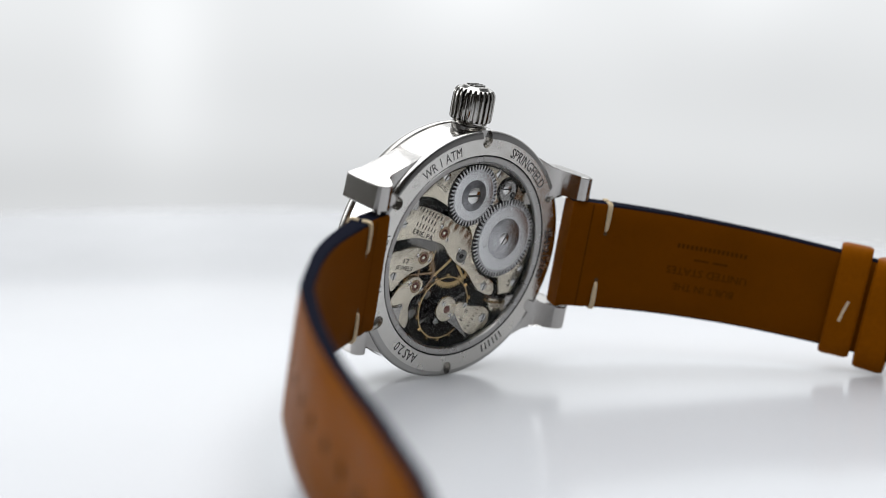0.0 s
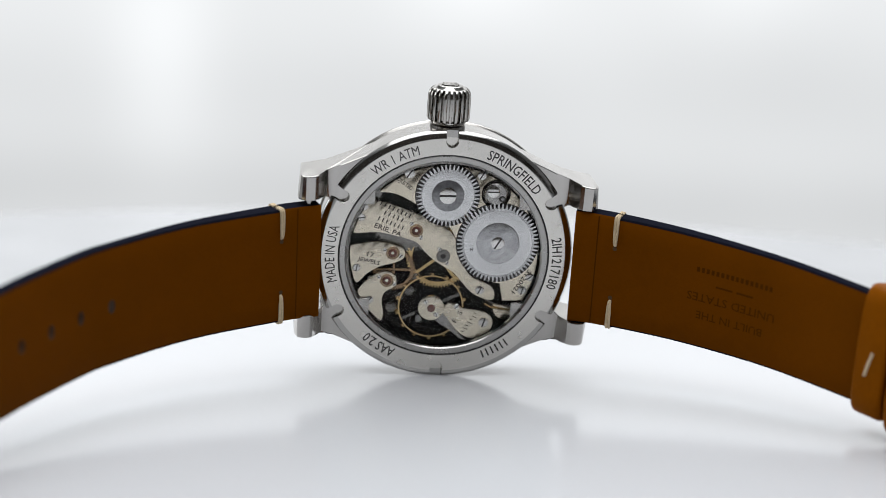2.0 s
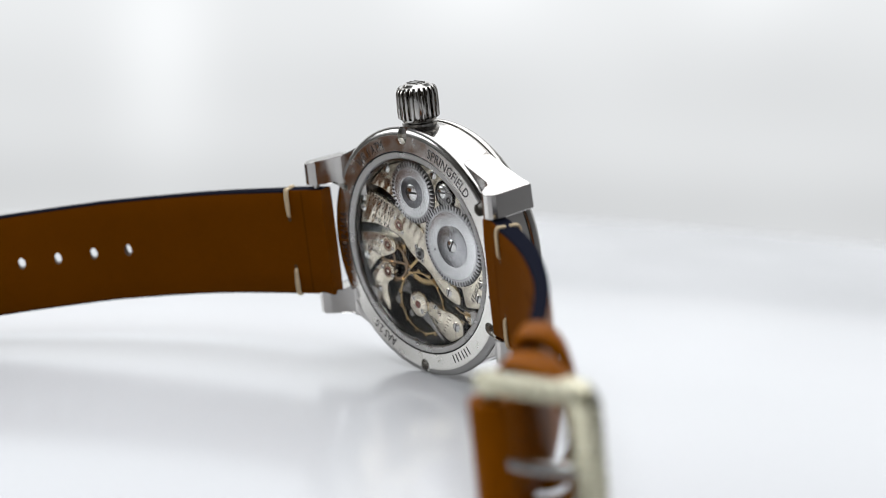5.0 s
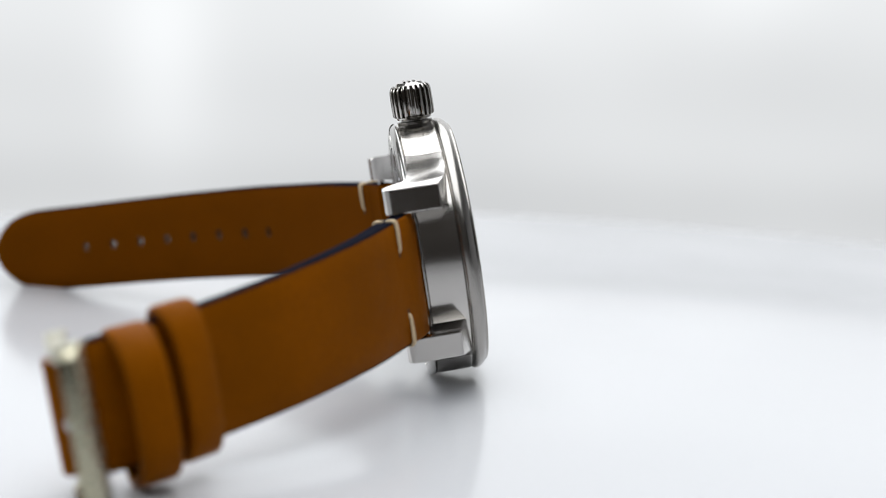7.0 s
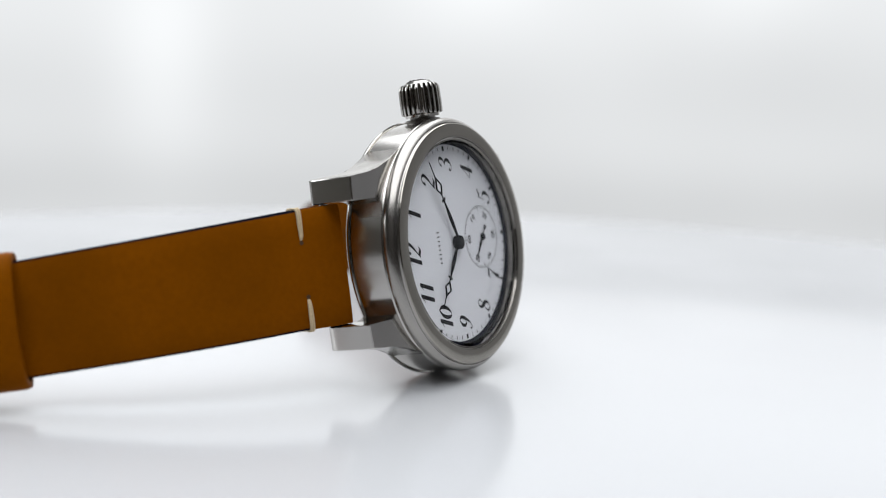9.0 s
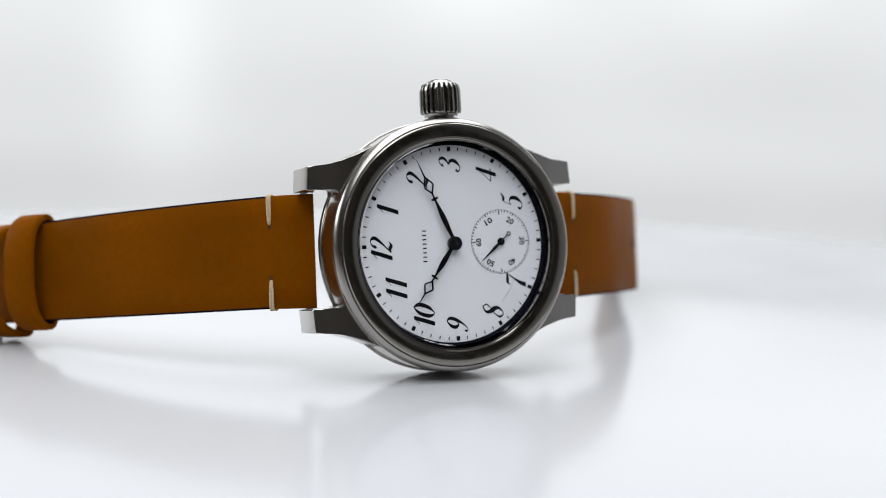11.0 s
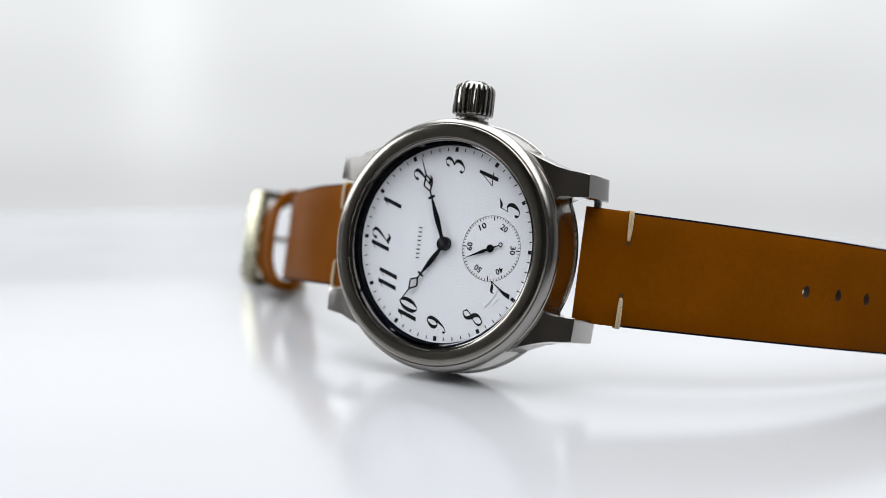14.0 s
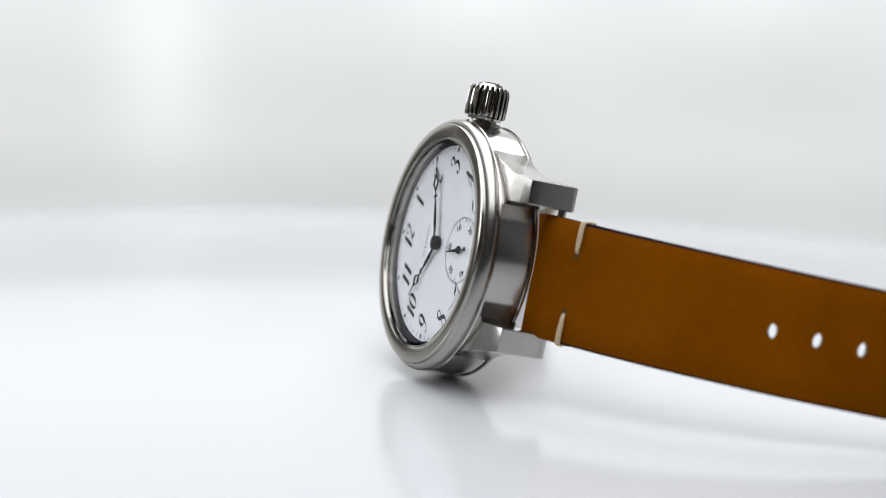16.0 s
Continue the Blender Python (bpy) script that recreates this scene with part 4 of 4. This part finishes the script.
def movement():
    top, low = -1.55, -2.6        # upper faces of the bridges and of the plate below
    plate_ob = part("movement_plate", lathe([(0, low - 0.9), (18.2, low - 0.9), (18.2, -4.6), (0, -4.6)], 96, closed=False), PLATE_DARK, watch, "movement plate, its recess shade painted dark")
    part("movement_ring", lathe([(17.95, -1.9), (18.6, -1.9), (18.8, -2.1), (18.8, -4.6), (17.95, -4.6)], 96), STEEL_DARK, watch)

    # barrel bridge with the two winding wheels
    start = [(p[0], p[1]) for p in spline([(12.6, 12.3), (9.5, 11.9), (6.0, 10.2), (2.6, 8.0), (-0.6, 5.8), (-2.4, 2.4), (-4.2, -1.4), (-7.2, -4.4), (-10.8, -5.3)], 4)]
    outline = start + [(-11.5, -8.8), (-15.3, -8.7)] + arc(17.7, 208, 46, 40)
    barrel = part("barrel_bridge", plate(outline, low, top, 0.14), NICKEL, watch, "grained nickel bridge under two winding wheels", smooth=30)
    for x, z, r, t in ((7.2, 16.0, 0.95, 55), (-6.2, 15.9, 0.85, 60), (-15.2, -6.6, 0.85, 70), (-16.5, -3.9, 0.8, 40)):
        screw(x, z, top, r, barrel, t)

    # train bridge
    b = [(17.6, 4.4), (16.4, 8.3), (14.6, 10.6), (11.0, 10.2), (6.0, 8.4), (2.0, 6.4), (-1.4, 4.4), (-3.2, -0.4), (-5.2, -3.8), (-9.4, -6.0), (-9.6, -8.7), (-5.6, -7.3),
         (-2.0, -3.4), (1.2, -1.4), (3.4, 0.4), (5.2, 2.4), (7.4, 3.3), (12.4, 4.4)]
    train = part("train_bridge", plate(smooth_outline(b, 4), low - 0.05, top - 0.03, 0.14), NICKEL, watch, "nickel train bridge with engraved lines", smooth=30)
    for x, z, r, t in ((15.4, 9.4, 0.8, 75), (15.8, 7.3, 0.75, 10), (-7.1, -6.7, 0.85, 65)):
        screw(x, z, top - 0.03, r, train, t)
    # two finger bridges
    c = [(17.7, 1.5), (15.3, 2.3), (12.6, 2.6), (9.6, 2.1), (7.6, 1.2), (7.6, -0.6), (9.5, -1.6), (12.2, -2.4), (14.4, -3.8), (16.3, -5.6), (17.3, -3.0)]
    finger = part("finger_bridge", plate(smooth_outline(c, 4), low, top - 0.04, 0.14), NICKEL, watch, "slim nickel finger bridge", smooth=30)
    screw(16.4, -2.6, top - 0.04, 0.75, finger, 80)
    d = [(16.1, -7.6), (14.6, -5.3), (12.4, -3.6), (10.2, -3.3), (8.8, -4.6), (9.2, -6.4), (10.7, -7.3), (11.4, -9.0), (11.0, -12.0), (11.9, -13.3), (14.6, -10.4)]
    finger2 = part("finger_bridge", plate(smooth_outline(d, 4), low, top - 0.05, 0.14), NICKEL, watch, "slim nickel finger bridge", smooth=30)
    screw(13.8, -9.0, top - 0.05, 0.8, finger2, 50)
    jewel(5.5, 4.9, top - 0.03, train, 0.85, 55)
    jewel(9.7, 0.4, top - 0.04, finger, 0.85, 20)
    jewel(10.6, -5.1, top - 0.05, finger2, 0.85, 25)
    # middle bearing
    part("centre_setting", shifted(lathe([(0.5, 0.0), (1.15, 0.1), (1.3, 0.0), (1.3, -0.2), (0.5, -0.2)], 32), 0.2, 0.0, top + 0.05), STEEL_DARK, train, "dark steel centre setting")
    part("centre_pivot", shifted(lathe([(0, 0.1), (0.42, 0.1), (0.5, 0.0), (0, -0.2)], 20, closed=False), 0.2, 0.0, top + 0.06), ENGRAVE, train)
    for q in (60, 240):
        screw(0.2 + 1.55 * math.cos(radians(q)), 1.55 * math.sin(radians(q)), top, 0.42, train, q)

    # winding wheels
    def winding(x, z, r, teeth, plate_r, ring_r, screw_r, name, label, turn):
        w = part(name, shifted(cog(teeth, r, r - 0.95, top + 0.02, top + 0.42, r * 0.3), x, z), GEAR_TEETH, watch, label, smooth=25)
        # dark ring laid on the bridge: painted shade between the teeth
        part("wheel_shade_ring", shifted(lathe([(r * 0.75, top + 0.012), (r + 0.12, top + 0.012), (r + 0.12, top - 0.02), (r * 0.75, top - 0.02)], 64), x, z), ENGRAVE, w, "dark ring painted as shade under the teeth")
        part("wheel_ring", shifted(lathe([(plate_r, top + 0.44), (ring_r, top + 0.44), (ring_r + 0.15, top + 0.40), (plate_r, top + 0.40)], 64), x, z), GEAR_LIGHT, w, "frosted ring")
        part("wheel_disc", shifted(lathe([(0, top + 0.50), (plate_r - 0.2, top + 0.50), (plate_r - 0.05, top + 0.44), (plate_r - 0.05, top + 0.3), (0, top + 0.3)], 64, closed=False), x, z), GEAR if r < 7 else GEAR_DISC, w,
             "mottled grey steel disc")
        screw(x, z, top + 0.52, screw_r, w, turn)
        return w
    winding(0.0, 12.0, 5.95, 46, 3.05, 4.75, 1.6, "crown_wheel", "toothed grey steel crown wheel", 0)
    winding(-9.9, 2.9, 7.75, 60, 4.1, 6.35, 1.25, "ratchet_wheel", "large toothed grey steel ratchet wheel", 60)
    click = part("click", shifted(lathe([(0, 0.35), (1.9, 0.35), (2.1, 0.2), (2.1, -0.1), (0, -0.1)], 36, closed=False), -9.0, 12.4, top), STEEL_POLISH, watch, "round steel click cap")
    screw(-8.5, 12.9, top + 0.36, 1.15, click, 0)
    # dark ring painted for a hole in the click cap
    part("click_hole", shifted(lathe([(0.25, 0.40), (0.6, 0.40), (0.6, 0.34), (0.25, 0.34)], 20), -10.2, 11.6, top), ENGRAVE, click)
    # dark ring painted round the click as the shade of its recess
    part("click_shade_ring", shifted(lathe([(2.15, 0.02), (2.75, 0.02), (2.75, -0.05), (2.15, -0.05)], 36), -9.0, 12.4, top), PLATE_DARK, click)
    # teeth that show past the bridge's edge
    # the shade on these teeth is in their dark steel colour
    peek = part("barrel_wheel", shifted(cog(60, 9.0, 8.3, low - 0.5, low - 0.1, 6.0), 6.5, 9.5), STEEL_DARK, watch, "barrel teeth with shade painted into their dark steel", smooth=25)

    # gilt train wheels below the bridges
    wheel = cog(64, 6.2, 5.75, low - 0.45, low - 0.2, 5.0)
    spokes = [block(-5.2, 5.2, low - 0.42, low - 0.24, -0.28, 0.28), block(-0.28, 0.28, low - 0.42, low - 0.24, -5.2, 5.2)]
    for s in spokes:
        s.transform(Matrix.Rotation(radians(38), 4, "Y"))
    part("centre_wheel", shifted(merge(wheel, *spokes), 0.9, -0.6), GOLD, watch, "gilt toothed centre wheel", smooth=25)
    wheel = cog(54, 4.1, 3.7, low - 0.15, low + 0.05, 3.2)
    spokes = [block(-3.4, 3.4, low - 0.12, low + 0.02, -0.2, 0.2), block(-0.2, 0.2, low - 0.12, low + 0.02, -3.4, 3.4)]
    part("fourth_wheel", shifted(merge(wheel, *spokes), 9.3, -3.2), SETTING, watch, "small gilt toothed wheel", smooth=25)
    for x, z, r in ((6.2, -7.4, 1.0), (8.0, -8.6, 0.8), (9.5, -10.8, 1.1), (5.0, -4.8, 0.8)):
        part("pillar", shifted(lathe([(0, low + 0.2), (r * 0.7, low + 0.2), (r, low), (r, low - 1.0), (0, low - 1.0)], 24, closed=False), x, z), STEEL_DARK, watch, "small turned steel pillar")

    # balance: rim with screws, cock, hub, regulator
    bal = (2.0, -10.4)
    rim_bits = [lathe([(6.0, -0.2), (6.25, -0.2), (6.25, 0.2), (6.0, 0.2)], 80)]
    for k in range(14):
        q = lathe([(0, 0.0), (0.34, 0.0), (0.34, 0.55), (0, 0.55)], 10, closed=False)
        q.transform(Matrix.Rotation(2 * math.pi * (k + 0.5) / 14, 4, "Y") @ Matrix.Translation((6.2, 0, 0)) @ Matrix.Rotation(-math.pi / 2, 4, "Z"))
        rim_bits.append(q)
    MOVING["balance"] = part("balance_wheel", merge(*rim_bits), GOLD, watch, "gilt balance wheel with rim screws", at=(bal[0], low + 0.15, bal[1]))
    part("balance_arm", block(-6.05, 6.05, -0.1, 0.1, -0.3, 0.3), STEEL_DARK, MOVING["balance"], "dark steel balance arm")
    coil = [(bal[0] + r * math.cos(a), low + 0.45, bal[1] + r * math.sin(a)) for a, r in ((k * 0.35, 0.9 + k * 0.022) for k in range(120))]
    part("hairspring", tube(coil, 0.045, 5), HAND, watch, "fine blued hairspring")
    cock = [(-0.4, -12.6), (-1.2, -9.4), (-4.2, -10.4), (-8.0, -11.0), (-9.9, -12.6), (-9.4, -15.2), (-6.4, -16.6), (-3.4, -15.4)]
    cock_ob = part("balance_cock", plate(smooth_outline(cock, 4), low, top, 0.14), NICKEL, watch, "nickel balance cock with a regulator scale", smooth=30)
    hub = part("balance_hub", shifted(lathe([(0, 0.35), (2.0, 0.35), (2.45, 0.2), (2.55, 0.0), (2.55, -0.3), (0, -0.3)], 40, closed=False), bal[0], bal[1], top), NICKEL, cock_ob, "round nickel regulator hub")
    part("hub_jewel", shifted(lathe([(0, 0.46), (0.5, 0.46), (0.75, 0.38), (0.8, 0.3), (0, 0.3)], 24, closed=False), bal[0], bal[1], top), JEWEL, cock_ob, "dark red bearing jewel")
    for q in (50, 230):
        screw(bal[0] + 1.6 * math.cos(radians(q)), bal[1] + 1.6 * math.sin(radians(q)), top + 0.32, 0.5, cock_ob, q + 60)
    index = plate([(1.2, -12.9), (-0.3, -11.4), (-2.2, -14.0), (-4.2, -16.2), (-4.6, -16.9), (-3.9, -16.6), (-1.6, -14.7)], top, top + 0.22, 0.04)
    part("regulator_index", index, STEEL_POLISH, cock_ob, "polished steel regulator index")
    tail = plate(smooth_outline([(4.4, -11.8), (4.9, -12.6), (4.4, -13.3), (3.6, -12.8)], 4), top, top + 0.25, 0.04)
    part("regulator_tail", tail, STEEL_POLISH, cock_ob)
    for k in range(7):
        mark = bmesh.new()
        a0 = radians(-73 + 8.2 * k + 28)
        px, pz = -3.9 - 0.62 * k * 0.62, -15.1 + 0.62 * k
        long = 0.95 if k % 2 else 0.6
        vs = [mark.verts.new((px + e * 0.9 - f * 0.12, top + 0.012, pz + e * 0.35 + f * 0.10)) for e, f in ((0, 0), (-long, 0), (-long, 1), (0, 1))]
        mark.faces.new(vs)
        part("scale_mark", mark, ENGRAVE, cock_ob)
    for body, x, z in (("S", -4.0, -11.6), ("F", -3.1, -13.2)):
        pieces("letter", flat_back(text_flat(body, 0.95, 0.7, 0.1), x, z, top + 0.012, -62), ENGRAVE, cock_ob)
    screw(-8.2, -13.3, top, 0.95, cock_ob, 75)
    screw(-2.9, -10.1, top + 0.05, 0.55, cock_ob, 50)
    # long click springs in gilt steel
    for off in (0.0, 0.9):
        line = spline([(-17.2, top - 0.45, -9.8 - off), (-13.0, top - 0.45, -9.9 - off), (-9.8, top - 0.45, -9.4 - off), (-8.2, top - 0.45, -8.6 - off)], 5)
        part("click_spring", tube(line, 0.2, 6), GOLD if off else STEEL_POLISH, watch, "long thin steel spring")
    foot = plate(smooth_outline([(-10.2, -9.4), (-14.0, -10.9), (-16.6, -10.6), (-14.6, -13.4), (-10.6, -12.2)], 4), low - 0.3, low + 0.3, 0.1)
    part("plate_land", foot, NICKEL, watch, "raised nickel part of the plate", smooth=30)

    # engraved words; names become bars
    e = top + 0.012
    pieces("letter", flat_back(text_flat("ADJUSTED", 0.75, 4.0, 0.1), 8.5, 13.9, e, 36), ENGRAVE, barrel, "black engraved lettering")
    pieces("engraved_bar", flat_back(bars_flat(9, 7.6, 0.8, 0.26), 9.8, 8.6, e - 0.03, 24), ENGRAVE, train, "black engraved name")
    pieces("engraved_bar", flat_back(bars_flat(5, 4.4, 0.8, 0.26), 9.7, 7.1, e - 0.03, 24), ENGRAVE, train, "black engraved name")
    pieces("engraved_bar", flat_back(bars_flat(7, 5.6, 0.8, 0.26), 10.2, 5.8, e - 0.03, 22), ENGRAVE, train, "black engraved name")
    pieces("letter", flat_back(text_flat("ERIE, PA.", 0.9, 5.6, 0.1), 10.8, 4.5, e - 0.03, 20), ENGRAVE, train, "black engraved lettering")
    pieces("letter", flat_back(text_flat("17", 0.9, 1.3, 0.1), 13.9, -0.4, e - 0.04, 12), ENGRAVE, finger, "black engraved lettering")
    pieces("letter", flat_back(text_flat("JEWELS", 0.8, 4.2, 0.1), 14.2, -1.6, e - 0.04, 12), ENGRAVE, finger, "black engraved lettering")
    pieces("letter", flat_back(text_flat("3120021", 0.9, 5.4, 0.1), -14.6, -4.6, e, 123), ENGRAVE, barrel, "black engraved number")
    pieces("letter", flat_back(text_flat("H", 0.6, 0.5, 0.1), -5.0, 1.3, top + 0.45, 0), ENGRAVE, barrel)


movement()


# ---- pressed lettering on the strap's lining ----
def strap_stamp():
    def on_band(bm, s, w):
        # read upside down from behind
        return remap(bm, lambda u, v: short_band.place(s - u, w - v, -1.015))
    for body, cap, width, w in (("BUILT IN THE", 1.45, 12.8, -3.4), ("UNITED STATES", 1.55, 17.0, 0.0)):
        pieces("stamped_letter", on_band(text_flat(body, cap, width, 0.05), 31.2, w), STAMP, short_strap, "words pressed into the lining leather")
    pieces("stamped_bar", on_band(bars_flat(2, 8.0, 0.35, 0.8), 31.2, 2.1), STAMP, short_strap, "pressed mark in the lining leather")
    pieces("stamped_bar", on_band(bars_flat(16, 15.0, 0.9, 0.6), 31.2, 4.9), STAMP, short_strap, "pressed mark in the lining leather")


strap_stamp()


# the case and dial sit turned a little against the movement
SEAT = pose(0.0002, 0, 0.00045, 0, -0.9, 0)
for ob in watch.children:
    if ob.name.split(".")[0] in ("case_band", "bezel", "crystal", "case_back", "back_crystal", "lug", "spring_bar", "crown", "crown_tube", "dial", "dial_gasket", "hand_cap", "hand_pin",
                                 "hour_hand", "minute_hand", "seconds_hand"):
        kind = ob.name.split(".")[0]
        lift = -0.0002 if kind in ("case_band", "bezel", "case_back") else 0.0003 if kind in ("crown", "crown_tube") else 0
        ob.matrix_basis = pose(0, 0, lift) @ SEAT @ ob.matrix_basis


# ---- what moves ----
def motions():
    steps = [k * 0.25 for k in range(int(SECONDS * 4) + 1)]
    walk(disc, [(t, pose(0, 0, TABLE_Z, 0, 0, SPIN * t)) for t in steps])
    rest = pose(-0.006667, 0.002152, AXIS_Z - 0.0007, 0, 0, 77.61) @ pose(0, 0, 0, -10.73)
    walk(watch, [(t, pose(0, 0, 0, 0, 0, SPIN * (t - 8.0)) @ rest) for t in steps])

    # the hands: twelve points to -x, clockwise turns go about +y
    sweep = [k * 0.5 for k in range(int(SECONDS * 2) + 1)]
    for key, at_start, rate in (("hour", 305.5, 0.0083), ("minute", 65.0, 0.1), ("seconds", 253.0, 6.0)):
        hand = MOVING[key]
        x, y, z = hand.location
        walk(hand, [(t, pose(x, y, z, 0, at_start - 0.9 + rate * t, 0)) for t in sweep])
    # the balance swings to and fro two and a half times a second
    wheel = MOVING["balance"]
    x, y, z = wheel.location
    beats = [k * 0.1 for k in range(int(SECONDS * 10) + 1)]
    walk(wheel, [(t, pose(x, y, z, 0, 65.0 * math.sin(2 * math.pi * 2.5 * t + 0.4), 0)) for t in beats])


motions()
